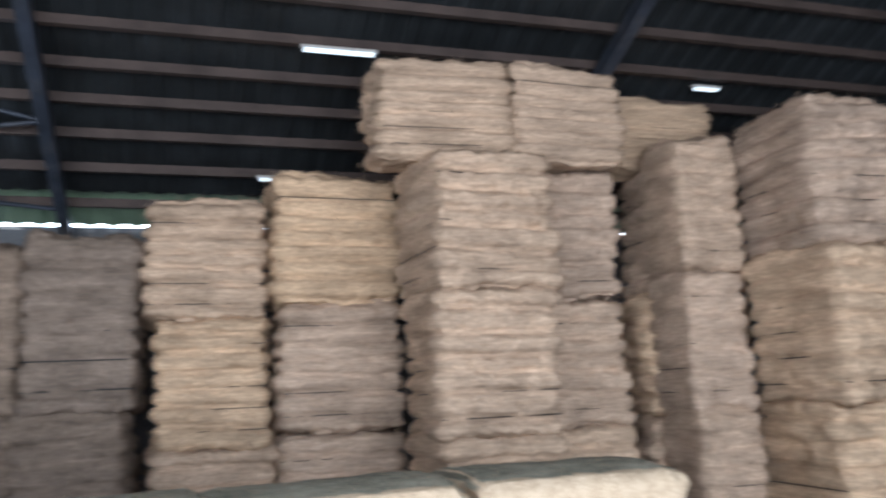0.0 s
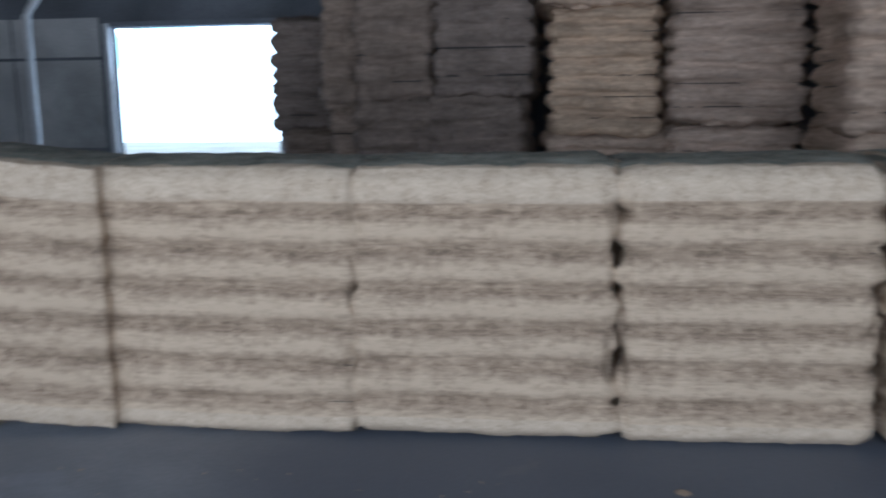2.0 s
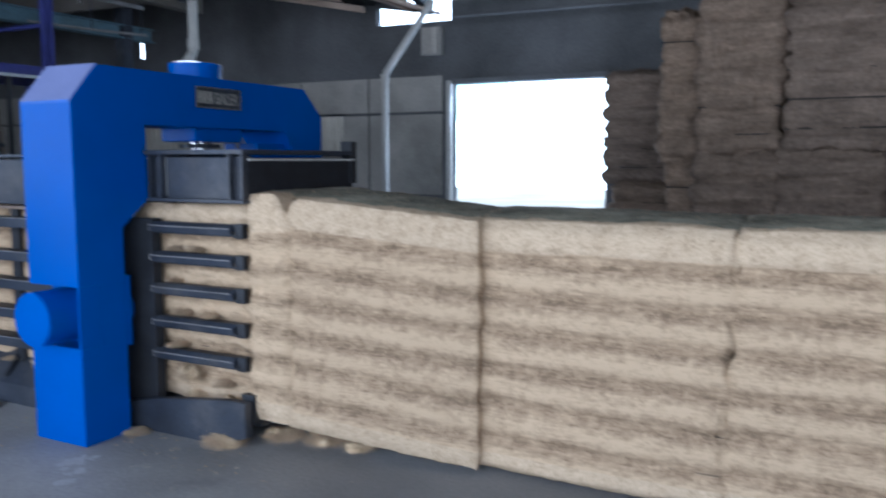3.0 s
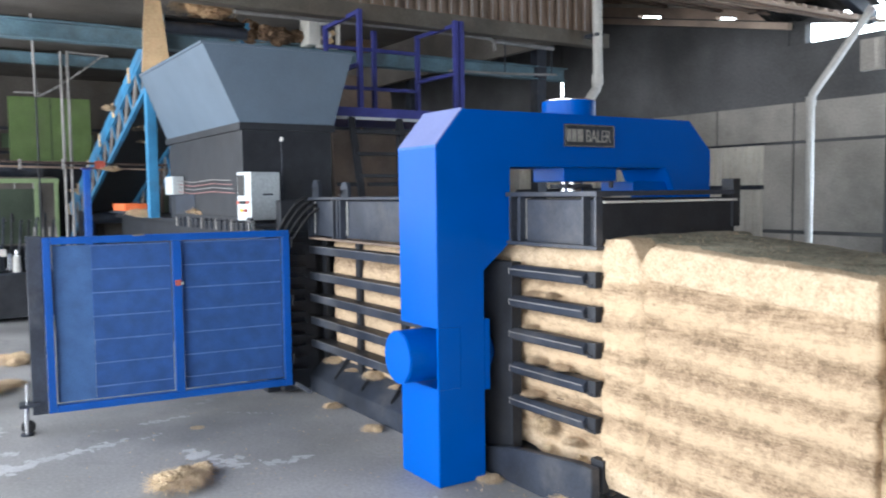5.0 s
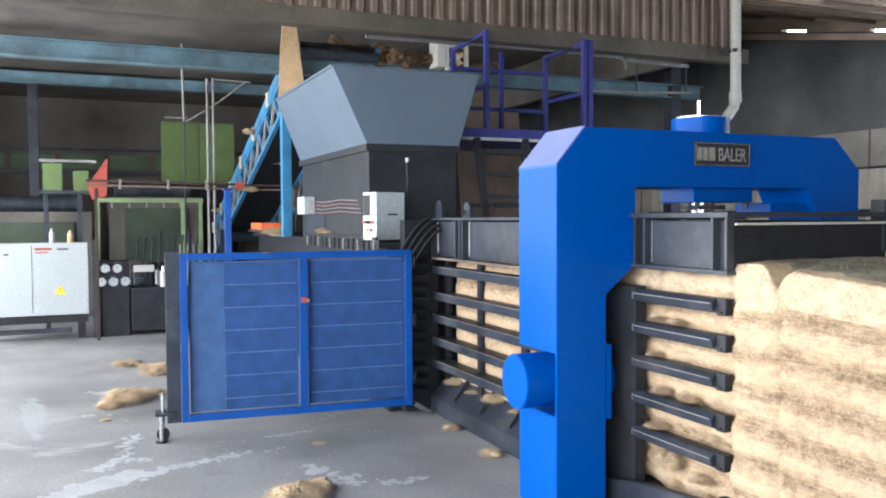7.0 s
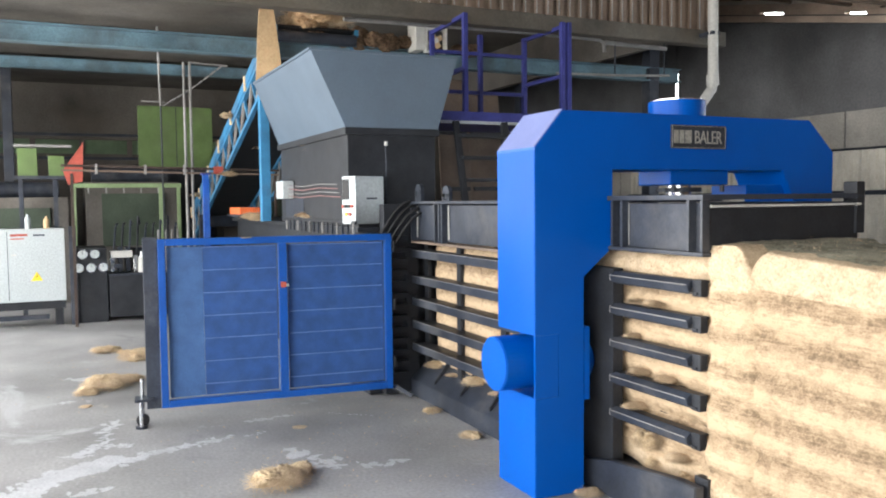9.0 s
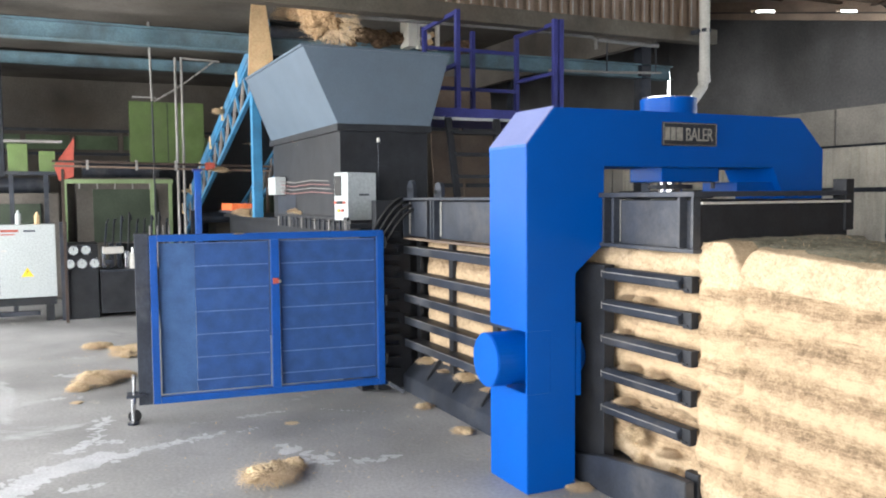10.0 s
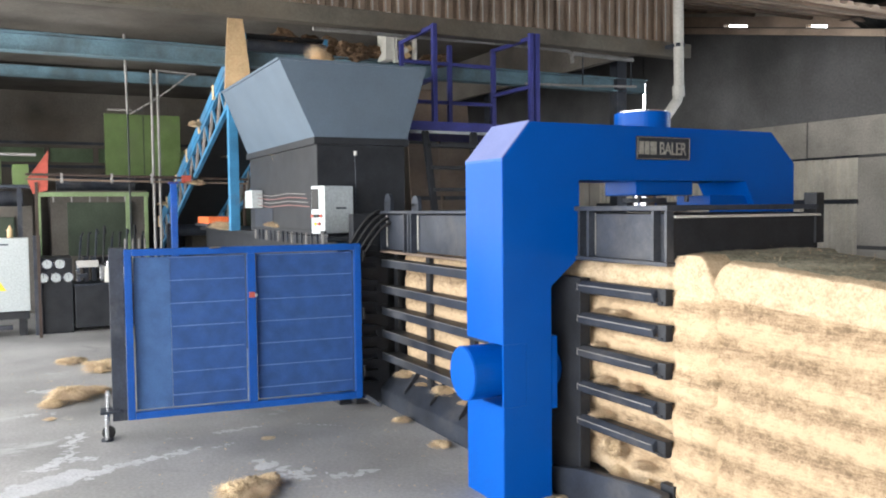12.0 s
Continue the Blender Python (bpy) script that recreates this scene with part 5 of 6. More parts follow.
for k in range(4):
    a = k * math.tau / 4 + 0.5
    part("blade", bar((-4.94, 1.69, 3.39), (-4.93, 1.69 + 0.09 * math.cos(a), 3.39 + 0.09 * math.sin(a)), 0.02, 0.06), M_WOOD, fan)
part("hub", rod((-4.97, 1.69, 3.39), (-4.9, 1.69, 3.39), 0.03, seg=16), M_FAN, fan)


def tube_lamp(x0, y, z, length):
    t = thing("tube_lamp", (x0, y, z), "fluorescent tube lamp fixed under the roof purlins", "lamp", "tube lamps")
    part("housing", box(x0, y - 0.028, z + 0.03, x0 + length, y + 0.028, z + 0.055, 0.006), M_BLOCK, t)
    for dy in (-0.02, 0.02):
        part("tube", rod((x0 + 0.03, y + dy, z + 0.012), (x0 + length - 0.03, y + dy, z + 0.012), 0.014, seg=12), M_TUBE, t, "pale glowing tube")


tube_lamp(5.28, 4.40, 4.82, 0.72)
tube_lamp(5.05, 6.3, 4.08, 0.6)
tube_lamp(0.9, 6.15, 4.2, 0.75)
tube_lamp(9.6, 4.6, 4.83, 0.35)
conduit = thing("ceiling_conduit", (-1.4, 7.0, 3.6), "pale straight conduit run along the eave", "conduit")
part("conduit", rod((-1.4, 7.0, 3.66), (2.6, 7.0, 3.64), 0.018, seg=8), M_PVC, conduit)
for x in (-1.0, 1.0, 2.4):
    part("hanger", rod((x, 7.0, 3.62), (x, 7.0, roof_z(7.0) - 0.005), 0.008, seg=6), M_STEEL, conduit)
part("conduit", rod((-1.4, 7.05, 3.44), (2.6, 7.05, 3.40), 0.022, seg=8), M_WALL, conduit)

oc = thing("overhead_conduit", (-4.3, 3.2, 3.4), "dirty pale conduits hung under the rear bay soffit", "conduit")
part("conduit", tube([(-4.3, 0.4, 3.40), (-4.3, 2.5, 3.425), (-4.3, 3.48, 3.415), (-4.3, 3.54, 3.38), (-4.3, 3.55, 3.28)], 0.022, 8), M_DULL, oc)
part("conduit", tube([(-4.3, 3.56, 3.39), (-4.3, 4.45, 3.375)], 0.026, 8), M_DULL, oc)
part("conduit", tube([(-4.3, 2.9, 3.00), (-4.3, 3.8, 3.025), (-4.3, 4.5, 3.06)], 0.014, 8), M_DULL, oc)
for y, z in ((0.6, 3.40), (2.4, 3.42), (3.7, 3.02), (4.42, 3.05)):
    part("hanger", rod((-4.3, y, z), (-4.3, y, 4.05), 0.008, seg=6), M_STEEL, oc)

# ---- rear bay clutter ----
gp = thing("green_machine_panel", (-12.5, -0.1, 0), "tall green sheet metal machine panel on a dark frame", "machine panel")
part("panel", box(-12.6, -0.88, 2.26, -12.5, 0.45, 3.38, 0.01), M_GREEN, gp)
part("panel_seam", box(-12.4995, -0.22, 2.28, -12.494, -0.20, 3.36), M_DKGREEN, gp)
part("frame", box(-12.7, -0.95, 0, -12.61, 0.5, 2.3, 0.01), M_BLACK, gp)
pf = thing("pipe_frame", (-9.3, -1.3, 0), "light green steel pipe frame above the hydraulic unit", "frame")
part("top_rail", box(-9.33, -2.06, 1.82, -9.27, -0.56, 1.88, 0.006), M_PALEGREEN, pf)
for y in (-2.04, -0.86, -0.60):
    part("post", box(-9.32, y - 0.025, 0.0, -9.28, y + 0.025, 1.82, 0.004), M_PALEGREEN, pf)
for k in range(5):
    part("hook", rod((-9.3, -1.85 + 0.24 * k, 1.74), (-9.3, -1.85 + 0.24 * k, 1.82), 0.010, seg=8), M_DULL, pf)
poles = thing("conduit_pole", (-7.9, -0.6, 0), "thin grey conduit poles with an overhead arm", "pole")
for y in (-0.64, -0.56):
    part("pole", rod((-8.1, y, 0), (-8.1, y, 3.5), 0.018, seg=8), M_DULL, poles)
part("arm", rod((-8.1, -0.58, 3.50), (-8.1, -0.05, 3.48), 0.014, seg=8), M_DULL, poles)
part("drop_rod", rod((-8.1, -0.95, 2.9), (-8.1, -0.97, 3.95), 0.016, seg=8), M_DULL, poles)
part("drop_rod", rod((-8.1, -0.95, 1.2), (-8.1, -0.95, 2.9), 0.012, seg=8), M_BLACK, poles)
part("arm", rod((-8.1, -1.2, 2.95), (-8.1, -0.9, 2.95), 0.012, seg=8), M_DULL, poles)
chain_pts = [(-8.1, -0.92 + 0.09 * k, 2.90 + 0.066 * k - 0.03 * math.sin(math.pi * k / 9)) for k in range(10)]
for a, b in zip(chain_pts, chain_pts[1:]):
    part("chain_link", rod(a, Vector(a).lerp(Vector(b), 0.85), 0.013, seg=6), M_DULL, poles)
hb = thing("cable_tray", (-7.9, -1.0, 2.0), "long brown horizontal cable tray with a red end plate", "cable tray")
part("bar", bar((-7.95, -2.2, 2.08), (-7.95, 0.6, 2.03), 0.05, 0.03), M_PURLIN, hb)
part("bar", bar((-7.95, -2.2, 2.02), (-7.95, 0.6, 1.97), 0.04, 0.025), M_BROWN, hb)
part("end_plate", prism([(-2.18, 2.02), (-2.12, 1.83), (-1.95, 1.88), (-1.93, 2.38)], "x", -7.97, -7.95), M_RED, hb, "dull red triangular plate")
part("clamp", box(-8.0, -0.3, 1.98, -7.9, -0.18, 2.08, 0.006), M_RED, hb)
for y in (-1.8, -1.2, -0.7):
    part("clip", box(-7.98, y, 1.97, -7.92, y + 0.03, 2.10, 0.003), M_DULL, hb)
for x, y, h in ((-7.95, -2.08, 1.98), (-7.95, 0.55, 1.98)):
    part("stand", box(x - 0.018, y - 0.018, 0.0 if y < 0 else 1.376, x + 0.018, y + 0.018, h, 0.004), M_PURLIN, hb)
bp_ = thing("blue_stanchion", (-7.8, -0.42, 0), "dark blue steel stanchion beside the conveyor", "post")
part("post", box(-7.86, -0.47, 0.0, -7.78, -0.39, 1.96, 0.005), M_BLUED, bp_)
part("cap", box(-7.88, -0.49, 1.96, -7.76, -0.37, 1.985, 0.003), M_PURPLE, bp_)
gm = thing("grey_rack", (-9.4, -2.5, 0), "grey steel rack with green and dark machine boxes on it", "rack")
for y in (-2.72, -2.28):
    part("upright", box(-9.45, y - 0.03, 0, -9.38, y + 0.03, 1.98, 0.004), M_STEEL, gm)
part("shelf", box(-9.7, -2.8, 1.94, -9.3, -2.05, 1.99, 0.004), M_STEEL, gm)
part("green_box", box(-9.65, -2.75, 1.99, -9.4, -2.5, 2.38, 0.008), M_GREEN, gm)
part("green_box", box(-9.65, -2.36, 1.99, -9.4, -2.15, 2.28, 0.008), M_GREEN, gm)
part("top_bar", box(-9.5, -2.8, 2.40, -9.45, -2.05, 2.44, 0.003), M_DULL, gm)
for k, (x, y, w, d, h) in enumerate(((-11.6, -2.9, 1.5, 1.6, 1.7), (-11.8, -1.1, 1.4, 1.5, 1.95), (-12.6, 1.5, 1.5, 2.0, 2.1), (-10.2, 2.3, 1.3, 1.4, 1.6), (-12.2, -5.2, 1.6, 2.0, 1.8))):
    dm = thing("dark_machine", (x, y, 0), "dark greasy machine housing in the rear bay", "machine", "dark machines")
    part("housing", box(x - w / 2, y - d / 2, 0, x + w / 2, y + d / 2, h, 0.03), M_DARK, dm)
    part("cover", box(x + w / 2, y - d / 3, h * 0.45, x + w / 2 + 0.05, y + d / 3, h * 0.9, 0.01), M_DKGREEN, dm)
    part("drum", rod((x, y - d / 2.4, h + 0.12), (x, y + d / 2.4, h + 0.12), 0.14, seg=20), M_STEEL, dm)
    for q in range(3):
        part("pipe", tube([(x + w / 2, y - d / 4 + q * 0.25, h * 0.4), (x + w / 2 + 0.15, y - d / 4 + q * 0.25, h * 0.4), (x + w / 2 + 0.15, y - d / 4 + q * 0.25, 0.0)], 0.025), M_STEEL, dm)
for k in range(9):
    y0 = -5.4 + k * 0.92
    if y0 + 0.82 > 2.0:
        break
    pane = box(-15.1, y0 + 0.002, 2.622, -15.08, y0 + 0.818, 2.918, 0.004)
    solid("window_panel", pane, M_PANE, "dirty green translucent pane high in the end wall", "window panel")
solid("wall_rail", box(-14.99, -6.4, 2.50, -14.93, 2.3, 2.56, 0.005), M_STEEL, "steel rail under the window panels", "rail")
solid("wall_rail", box(-14.99, -6.4, 2.98, -14.93, 2.3, 3.04, 0.005), M_STEEL, "steel rail over the window panels", "rail")
bin_ = thing("orange_bin", (-7.3, -0.1, 1.376), "orange plastic tray with fibre spilling over it", "tray")
part("tray", box(-7.7, -0.18, 1.40, -6.9, 0.15, 1.43, 0.008), M_STEEL, bin_)
part("lid", box(-7.65, -0.15, 1.431, -6.95, 0.12, 1.52, 0.01), M_ORANGE, bin_)
part("foot", box(-7.6, -0.1, 1.376, -7.0, 0.1, 1.399, 0.003), M_BLACK, bin_)

# ---- loose fibre ----
def clump_bm(r, flat, seed):
    """A tuft of loose fibre: soft lumps grown together into one uneven skin."""
    rng = random.Random(seed)
    lumps = []
    for q in range(9):
        a, far = rng.uniform(0, math.tau), rng.uniform(0.15, 0.62)
        lumps.append((Vector((math.cos(a) * far, 0.75 * math.sin(a) * far, rng.uniform(-0.1, 0.25))), rng.uniform(0.26, 0.46)))
    bm = bmesh.new()
    bmesh.ops.create_icosphere(bm, subdivisions=6, radius=1)
    off = Vector((seed * 2.3, seed * 0.7, seed * 5.1))
    for v in bm.verts:
        d = v.co.normalized()
        reach = 0.3
        for c, rr in lumps:
            along = d.dot(c)
            inside = along * along - c.length_squared + rr * rr
            if inside > 0:
                reach = max(reach, along + math.sqrt(inside))
        p = d * reach
        n = noise.noise(p * 3 + off) * 0.16 + noise.noise(p * 8 + off) * 0.13 + noise.noise(p * 20 + off) * 0.10 + noise.noise(p * 45 + off) * 0.08
        p *= r * (1.05 + 1.3 * n)
        v.co = Vector((p.x, p.y, p.z * flat * 1.6))
    return bm


def strands_bm(r, flat, seed, count=2600):
    """Thin loose strands that stick out of a tuft."""
    rng = random.Random(seed)
    bm = bmesh.new()
    for k in range(count):
        a, e = rng.uniform(0, math.tau), rng.uniform(-0.2, 1.3)
        d = Vector((math.cos(a) * math.cos(e), math.sin(a) * math.cos(e), math.sin(e) * flat))
        p = d * r * rng.uniform(0.4, 0.95)
        side = Vector((-d.y, d.x, rng.uniform(-0.5, 0.5))).normalized()
        bend = rng.uniform(-1, 1)
        prev = None
        for i in range(4):
            q = p + d * r * 0.085 * i + side * r * 0.06 * i * i * bend - Vector((0, 0, 0.012 * r * i * i))
            w = 0.0021 * (1 - i / 5)
            cur = (bm.verts.new(q + side * w), bm.verts.new(q - side * w))
            if prev:
                bm.faces.new((prev[0], prev[1], cur[1], cur[0]))
            prev = cur
    return bm


CLUMPS, STRANDS, WISPS = [], [], []
for k in range(5):
    fl_ = (0.34, 0.40, 0.28, 0.44, 0.34)[k]
    cb, st = clump_bm(0.2, fl_, 60 + k), strands_bm(0.2, fl_, 80 + k)
    lowz = min(v.co.z for v in cb.verts)
    for v in (*cb.verts, *st.verts):
        v.co.z -= lowz * 0.7
    CLUMPS.append(mesh_of(cb, "clump", M_LOOSE, True))
    wisp = CLUMPS[-1].copy()
    wisp.materials[0] = M_PALE
    WISPS.append(wisp)
    STRANDS.append(mesh_of(st, "fringe", M_PALE))


def frayed(ob, k):
    st = new("fringe", STRANDS[k % 5])
    st.parent = ob
    tagged(st, kind="stuff")
    return ob


def clump(x, y, z, size, k, turn=0.0, label="loose tuft of tan coir fibre on the concrete floor", flat=1.0):
    small = size < 0.36
    ob = new("fibre_clump", (WISPS if small else CLUMPS)[k % 5])
    ob.matrix_world = pose(x, y, z, 0, 0, turn) @ Matrix.Diagonal((size, size, size * flat * (0.34 if small else 0.85), 1))
    frayed(ob, k)
    return tagged(ob, label, "fibre clump", "fibre clumps")


for x, y, s, k, turn in ((-0.86, -1.17, 0.85, 0, 110), (-0.98, -1.02, 0.5, 3, 20), (-3.95, -1.92, 1.0, 1, 60), (-4.15, -1.72, 0.7, 2, 0), (-3.75, -2.08, 0.5, 3, 90), (-5.2, -1.58, 0.85, 3, 30), (-5.8, -1.85, 0.7, 4, 70),
                         (-5.6, -1.66, 0.4, 0, 70), (-1.95, -0.75, 0.24, 2, 50), (-1.2, 0.22, 0.4, 4, 0), (-1.9, 0.25, 0.37, 0, 90), (-3.3, -2.1, 0.25, 4, 0), (-1.1, -0.95, 0.2, 3, 0),
                         (0.62, 0.40, 0.62, 3, 15), (0.48, 0.50, 0.45, 1, 80), (0.84, 0.62, 0.6, 0, 40), (1.08, 0.70, 0.65, 2, 120), (1.32, 0.68, 0.5, 1, 160), (0.05, 0.3, 0.37, 2, 60), (4.6, 0.3, 0.14, 3, 0)):
    clump(x, y, 0.0, s, k, turn)
for x, y, z, s, k in ((0.20, 0.505, 1.035, 0.40, 0), (0.33, 0.505, 1.035, 0.37, 3), (0.17, 0.51, 0.855, 0.37, 2), (0.22, 0.505, 0.665, 0.42, 1), (0.42, 0.51, 0.665, 0.37, 4), (0.18, 0.505, 0.48, 0.42, 2), (0.28, 0.50, 0.295, 0.5, 4), (0.52, 0.505, 0.285, 0.42, 3), (0.3, 0.56, 0.15, 0.5, 1), (0.55, 0.53, 0.15, 0.45, 0)):
    clump(x, y, z, s * 0.82, k, 40 * k, "tuft of tan coir fibre caught between the press bars", 2.0)
for x, y, z, s, k in ((-4.3, -0.02, 1.43, 0.55, 0), (-4.15, 0.0, 1.42, 0.4, 3), (-6.4, -0.1, 1.376, 0.8, 1), (-5.9, -0.12, 1.376, 0.6, 2), (-7.9, -0.12, 1.95, 0.65, 0), (-2.3, -1.02, 1.33, 0.2, 4)):
    clump(x, y, z, s, k, 30 * k, "tuft of tan coir fibre lying on the machine")
for x, s, k in ((-2.3, 0.45, 0), (-1.95, 0.35, 2), (-1.6, 0.5, 1), (-1.25, 0.35, 3), (-0.9, 0.45, 4)):
    clump(x, 0.46, 0.25, s, k, 50 * k, "tuft of tan coir fibre on the channel foot plate")
for k in range(5):
    f = 0.15 + 0.16 * k
    p = C0.lerp(C1, f)
    clump(p.x, 0.1 + 0.3 * (k % 3 - 1), p.z + 0.03, 0.55 + 0.1 * (k % 3), k, 60 * k, "tuft of brown coir fibre on the conveyor belt")
# brown fibre matted on the beam behind the conveyor head
M_MATTED = fibre_material("matted_brown_fibre", (0.30, 0.20, 0.125), (0.13, 0.085, 0.055), 3.0, 0.0, 0.15, 1.2, False)
MATTED = []
for me in CLUMPS:
    mm = me.copy()
    mm.materials[0] = M_MATTED
    MATTED.append(mm)
for x, y, z, sx, sz, k in ((-5.2, 0.75, 3.29, 1.4, 2.0, 1), (-5.2, 1.15, 3.29, 1.6, 2.3, 2), (-5.2, 1.62, 3.29, 1.3, 1.7, 4), (-5.2, 0.40, 3.29, 1.1, 1.8, 3), (-5.2, 2.15, 3.29, 1.2, 1.2, 0)):
    ob = new("fibre_clump", MATTED[k])
    ob.matrix_world = pose(x, y, z, 0, 0, 70 * k) @ Matrix.Diagonal((sx, sx, sz, 1))
    tagged(ob, "matted brown coir fibre heaped on a rear beam", "fibre clump", "fibre clumps")
# heaps of fibre under the platform and behind the press
for x, y, s, h, k in ((-5.0, 2.1, 4.2, 1.4, 1), (-5.6, 3.2, 4.6, 1.2, 3), (-4.6, 2.9, 3.4, 1.1, 0)):
    ob = clump(x, y, 0.0, s, k, 40 * k, "tall heap of brown loose coir fibre behind the press", h * 1.6)
    tagged(ob, "", "fibre heap", "fibre heaps")


# short loose fibres scattered over the floor
litter, rng_l = bmesh.new(), random.Random(77)
for cx, cy, sx, sy, count in ((-1.6, -0.1, 1.0, 0.35, 500), (-2.2, -1.0, 1.4, 0.6, 350), (-4.3, -1.9, 0.9, 0.35, 400), (0.5, 0.25, 0.6, 0.15, 350), (2.6, 0.4, 1.8, 0.15, 260), (-0.9, -1.1, 0.3, 0.25, 260), (-5.6, -1.7, 0.7, 0.3, 200)):
    for q in range(count // 5):
        x, y = rng_l.gauss(cx, sx), rng_l.gauss(cy, sy)
        if y > 0.34 or (-0.42 < x < 0.02 and y > -0.16):
            continue
        a, ln, w = rng_l.uniform(0, math.tau), rng_l.uniform(0.006, 0.032), rng_l.uniform(0.001, 0.004)
        u, v_ = Vector((math.cos(a), math.sin(a), 0)) * ln / 2, Vector((-math.sin(a), math.cos(a), 0)) * w
        p, lift = Vector((x, y, 0.003)), Vector((0, 0, rng_l.uniform(0.001, 0.009)))
        litter.faces.new([litter.verts.new(c) for c in (p - u - v_, p - v_ + lift, p + v_ + lift, p - u + v_)])
        litter.faces.new([litter.verts.new(c) for c in (p - v_ + lift, p + u - v_, p + u + v_, p + v_ + lift)])
solid("fibre_litter", litter, M_PALE, "short pale fibres scattered over the concrete floor", "litter", "stuff")


# pale dried spills on the floor
def spill(path, width, count, seed):
    """A patchy stain: many small flat splashes along a line on the floor."""
    rng = random.Random(seed)
    bm = bmesh.new()
    pts = [Vector((*p, 0)) for p in path]
    for q in range(count):
        f = rng.random() * (len(pts) - 1)
        p = pts[int(f)].lerp(pts[int(f) + 1], f - int(f)) + Vector((rng.gauss(0, width * 0.75), rng.gauss(0, width * 0.75), 0))
        r = width * rng.uniform(0.3, 1.15)
        turn, squash = rng.uniform(0, math.tau), rng.uniform(0.35, 0.8)
        ring, z = [], 0.0006 + 0.001 * q / count
        for i in range(22):
            a = i * math.tau / 22
            d = Vector((math.cos(a), math.sin(a), 0))
            k = r * (1 + 0.5 * noise.noise(d * 1.5 + Vector((q, seed, 0))) + 0.25 * noise.noise(d * 4 + Vector((q, 0, seed))))
            x_, y_ = d.x * k, d.y * k * squash
            ring.append(bm.verts.new((p.x + x_ * math.cos(turn) - y_ * math.sin(turn), p.y + x_ * math.sin(turn) + y_ * math.cos(turn), z)))
        bm.faces.new(ring)
    return solid("floor_spill", bm, M_SPILL, "pale patchy dried spill on the concrete floor", "floor stain")


M_SPILL = material("dried_lime", (0.43, 0.436, 0.445), 0.75, 0, 0.12, 5, 60, 0.02, (0.40, 0.40, 0.40), 0.5)
SPILLS = (
    ([(-1.2, -2.6), (-1.44, -2.39), (-1.63, -2.19), (-1.66, -1.95)], 0.07, 150), ([(-1.66, -1.95), (-1.82, -1.66), (-1.92, -1.25)], 0.032, 110),
    ([(-1.92, -2.18), (-2.1, -2.05), (-2.5, -1.98), (-2.72, -1.9)], 0.035, 70), ([(-2.1, -2.06), (-2.03, -1.85)], 0.025, 30),
    ([(-1.9, -1.15), (-1.95, -1.0)], 0.02, 14), ([(-2.27, -1.05), (-2.3, -0.74)], 0.025, 34), ([(-2.25, -0.47), (-2.0, -0.16)], 0.012, 20),
    ([(-4.44, -2.25), (-4.38, -2.0)], 0.05, 24), ([(-3.5, -2.3), (-3.5, -2.07)], 0.03, 14), ([(-1.17, -2.2), (-1.22, -2.0)], 0.03, 26),
    ([(-1.4, -0.95), (-1.1, -0.75)], 0.05, 24), ([(-1.05, -0.9), (-0.9, -0.4)], 0.05, 22), ([(0.3, -0.4), (0.1, -0.1)], 0.05, 18), ([(-0.9, -2.4), (-0.5, -2.0)], 0.08, 40))
for i, (path, w, n) in enumerate(SPILLS):
    spill(path, w, n, 3 + i)

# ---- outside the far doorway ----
# the backdrop glows by itself in place of the bright daylight outside
M_HAZE = glow("glowing_outdoors", (0.93, 0.98, 1.0), 7.0)
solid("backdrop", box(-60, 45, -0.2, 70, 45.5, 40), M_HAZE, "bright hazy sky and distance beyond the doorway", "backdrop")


# emission gives the greenery its daylit haze
M_FAR = glow("glowing_greenery", (0.62, 0.95, 0.86), 4.5)
hedge = bmesh.new()
for k, (x, w, h) in enumerate(((-18.5, 3.0, 5.2), (-16.0, 2.0, 4.2), (-4.0, 2.2, 4.6))):
    for v in bmesh.ops.create_icosphere(hedge, subdivisions=4, radius=1)["verts"]:
        d = v.co.normalized()
        q = d * (1 + 0.35 * noise.noise(d * 2.2 + Vector((k, 0, 0))) + 0.2 * noise.noise(d * 6 + Vector((0, k, 0))))
        v.co = Vector((x + q.x * w, 43 + q.y, h + q.z * 1.2))
solid("backdrop_greenery", hedge, M_FAR, "pale self-glowing greenery far beyond the doorway", "backdrop")


# ---- tufts that ride up the belt and drop into the hopper ----
M_TUFT = fibre_material("brown_loose_fibre", (0.62, 0.43, 0.25), (0.33, 0.215, 0.12), 3.0, 0.0, 0.12, 1.1, False)
FALLING = []
for me in CLUMPS:
    brown = me.copy()
    brown.materials[0] = M_TUFT
    FALLING.append(brown)


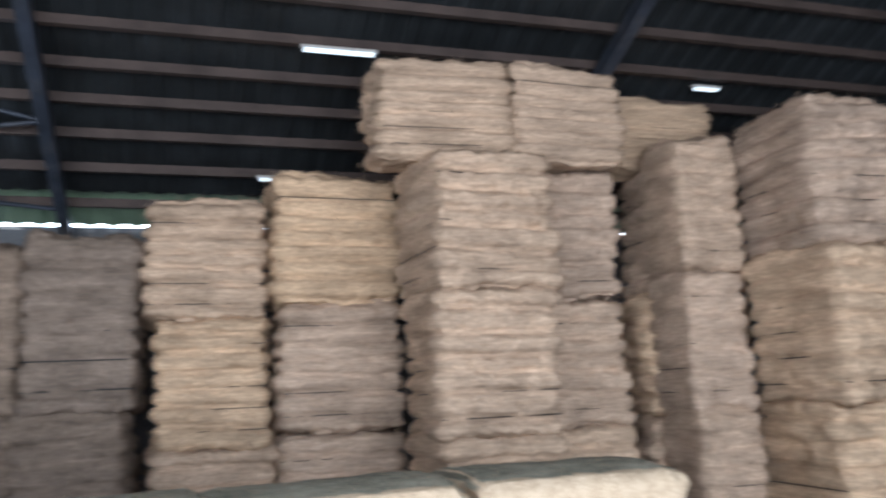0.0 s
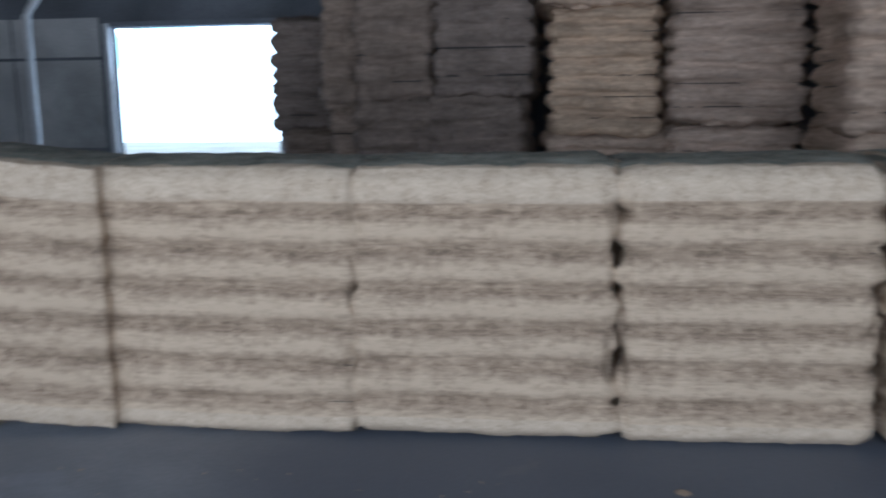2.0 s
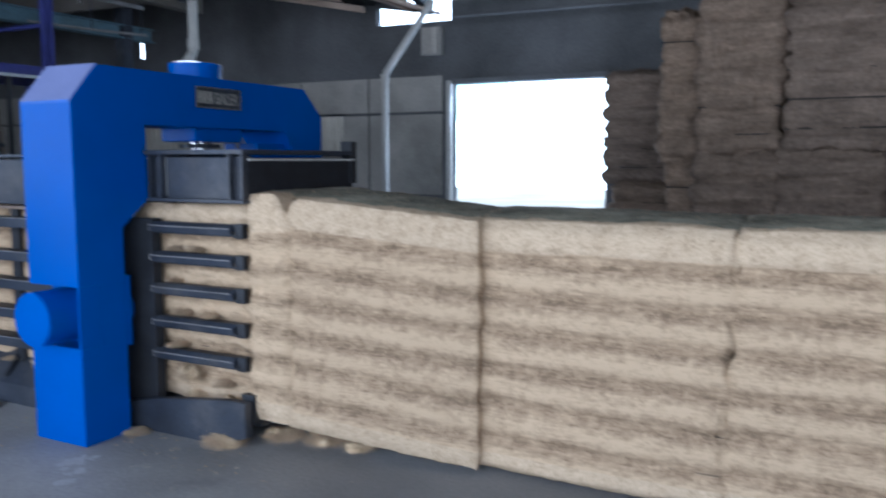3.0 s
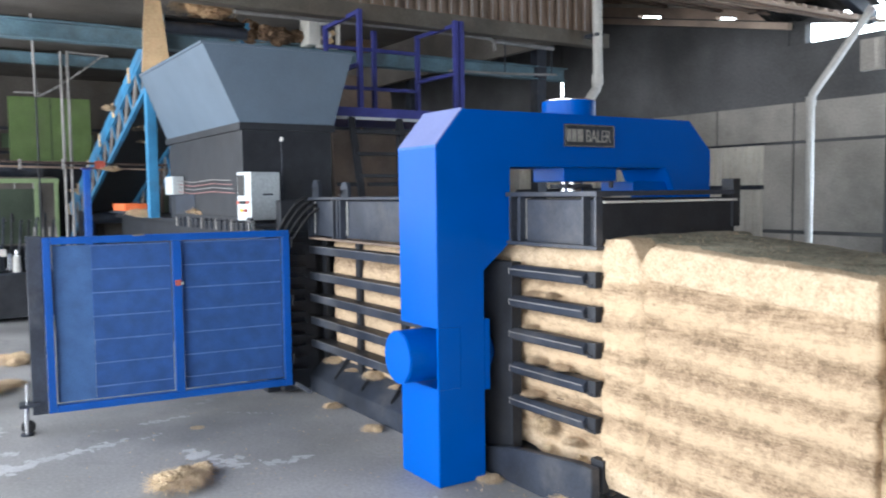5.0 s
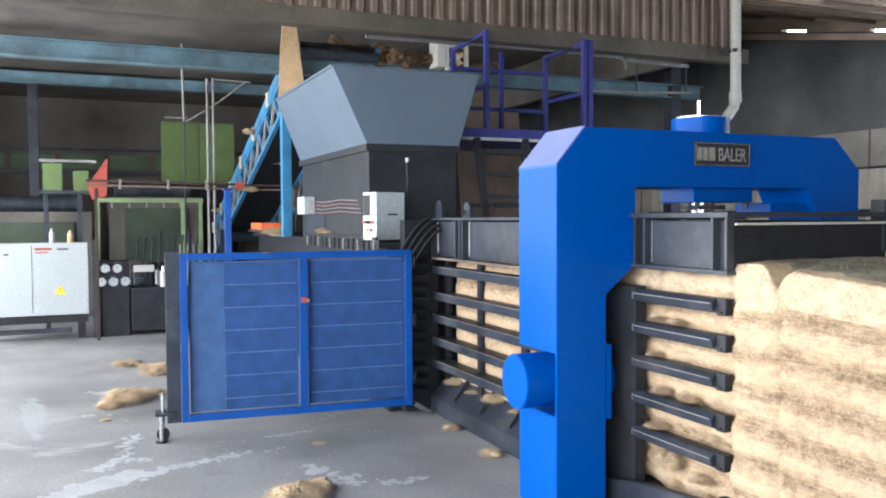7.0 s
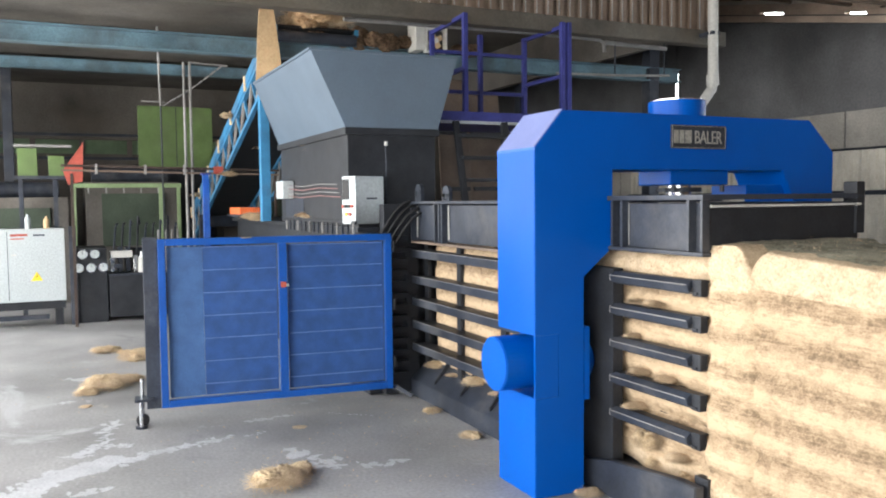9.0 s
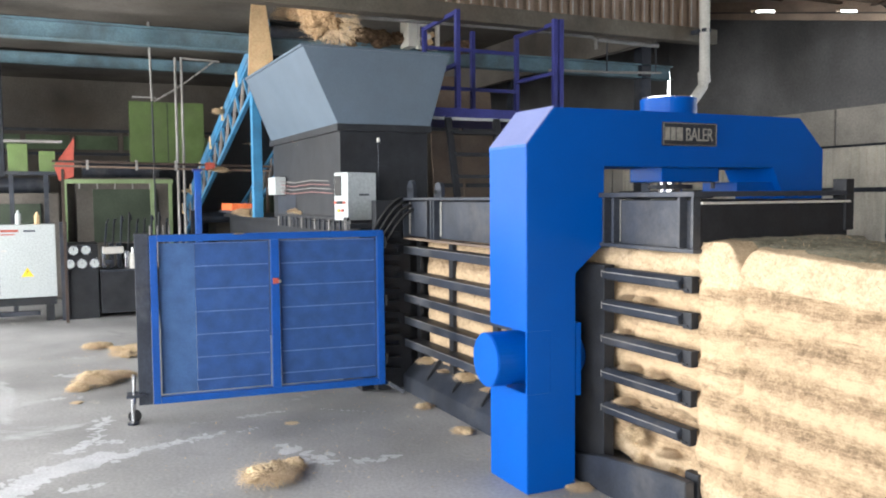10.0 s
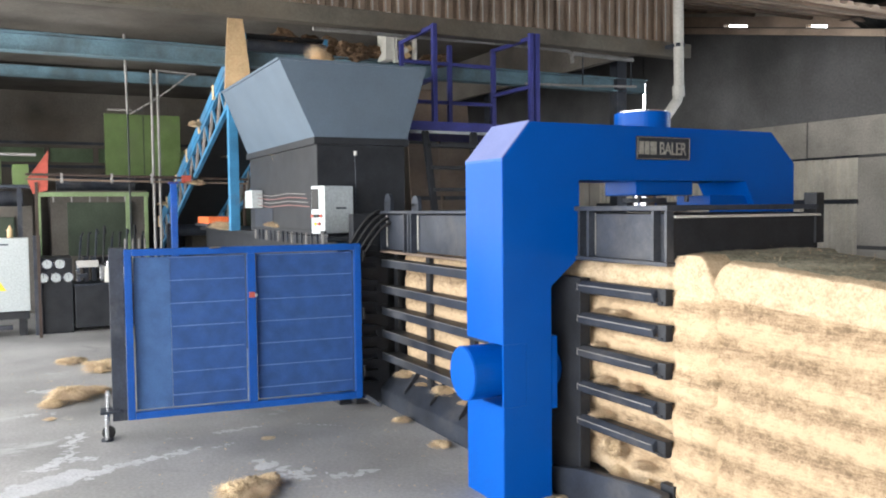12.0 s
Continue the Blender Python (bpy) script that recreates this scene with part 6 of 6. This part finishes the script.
def falling_tuft(size, k, leave, path):
    """A tuft that rides the belt until it leaves the head, then follows path: (seconds, x, y, z), and comes to rest in the hopper."""
    ob = new("falling_tuft", FALLING[k % 5])
    ob.scale = (size * 1.2, size * 1.3, size * 1.5)
    frayed(ob, k)
    tagged(ob, "tuft of tan coir fibre dropping from the conveyor into the hopper", "fibre clump", "falling tufts")
    rows, step = [], (C1 - C0).normalized()
    speed = 0.5
    for t in (0.0, leave * 0.5):
        p = C1 - step * speed * (leave - t)
        rows.append((t, pose(p.x, 0.3, p.z + 0.06, 0, 0, 40 * k)))
    rows.append((leave, pose(C1.x, 0.3, C1.z + 0.06, 0, 0, 40 * k)))
    for i, (t, x, y, z) in enumerate(path):
        rows.append((t, pose(x, y, z, 12 * i, 8 * i, 40 * k + 10 * i)))
    t, x, y, z = path[-1]
    if t < 11.7:
        rows.append((t + 0.25, pose(x, y, 2.22 + 0.02 * k, 60, 40, 40 * k + 50)))
        rows.append((12.0, pose(x, y, 2.22 + 0.02 * k, 60, 40, 40 * k + 50)))
    else:
        rows.append((12.0, pose(x, y, z - 0.25, 60, 40, 40 * k + 50)))
    return ob, rows


TUFTS = [
    (1.2, 0, 5.0, [(5.3, -4.90, 0.3, 3.52), (5.5, -4.90, 0.3, 3.52), (5.7, -4.65, 0.3, 3.53), (5.9, -4.35, 0.3, 3.45), (6.1, -4.35, 0.3, 3.30), (6.25, -4.3, 0.3, 2.95)]),
    (1.1, 1, 7.6, [(7.8, -4.6, 0.3, 3.52), (8.1, -4.4, 0.3, 3.35), (8.3, -4.3, 0.3, 2.8)]),
    (1.0, 3, 8.35, [(8.6, -4.5, 0.3, 3.5), (8.8, -4.3, 0.3, 3.12), (8.9, -4.3, 0.3, 2.8)]),
    (1.25, 2, 8.5, [(8.8, -4.75, 0.3, 3.50), (9.0, -4.70, 0.3, 3.46), (9.2, -4.5, 0.3, 3.38), (9.4, -4.35, 0.3, 3.10), (9.5, -4.3, 0.3, 2.8)]),
    (1.35, 4, 9.1, [(9.4, -4.75, 0.3, 3.56), (9.6, -4.6, 0.3, 3.52), (9.8, -4.45, 0.3, 3.48), (10.0, -4.42, 0.3, 3.38), (10.2, -4.2, 0.3, 3.24), (10.35, -4.2, 0.3, 2.8)]),
    (1.15, 0, 10.1, [(10.4, -4.35, 0.3, 3.50), (10.6, -4.35, 0.3, 3.46), (10.8, -4.2, 0.3, 3.34), (11.0, -4.0, 0.3, 3.14), (11.12, -4.0, 0.3, 2.8)]),
    (0.8, 3, 11.3, [(11.6, -4.1, 0.3, 3.52), (11.7, -3.95, 0.3, 3.45), (11.8, -3.92, 0.3, 3.35), (11.9, -3.9, 0.3, 3.18)]),
]


def motions():
    for size, k, leave, path in TUFTS:
        walk(*falling_tuft(size, k, leave, path))


motions()
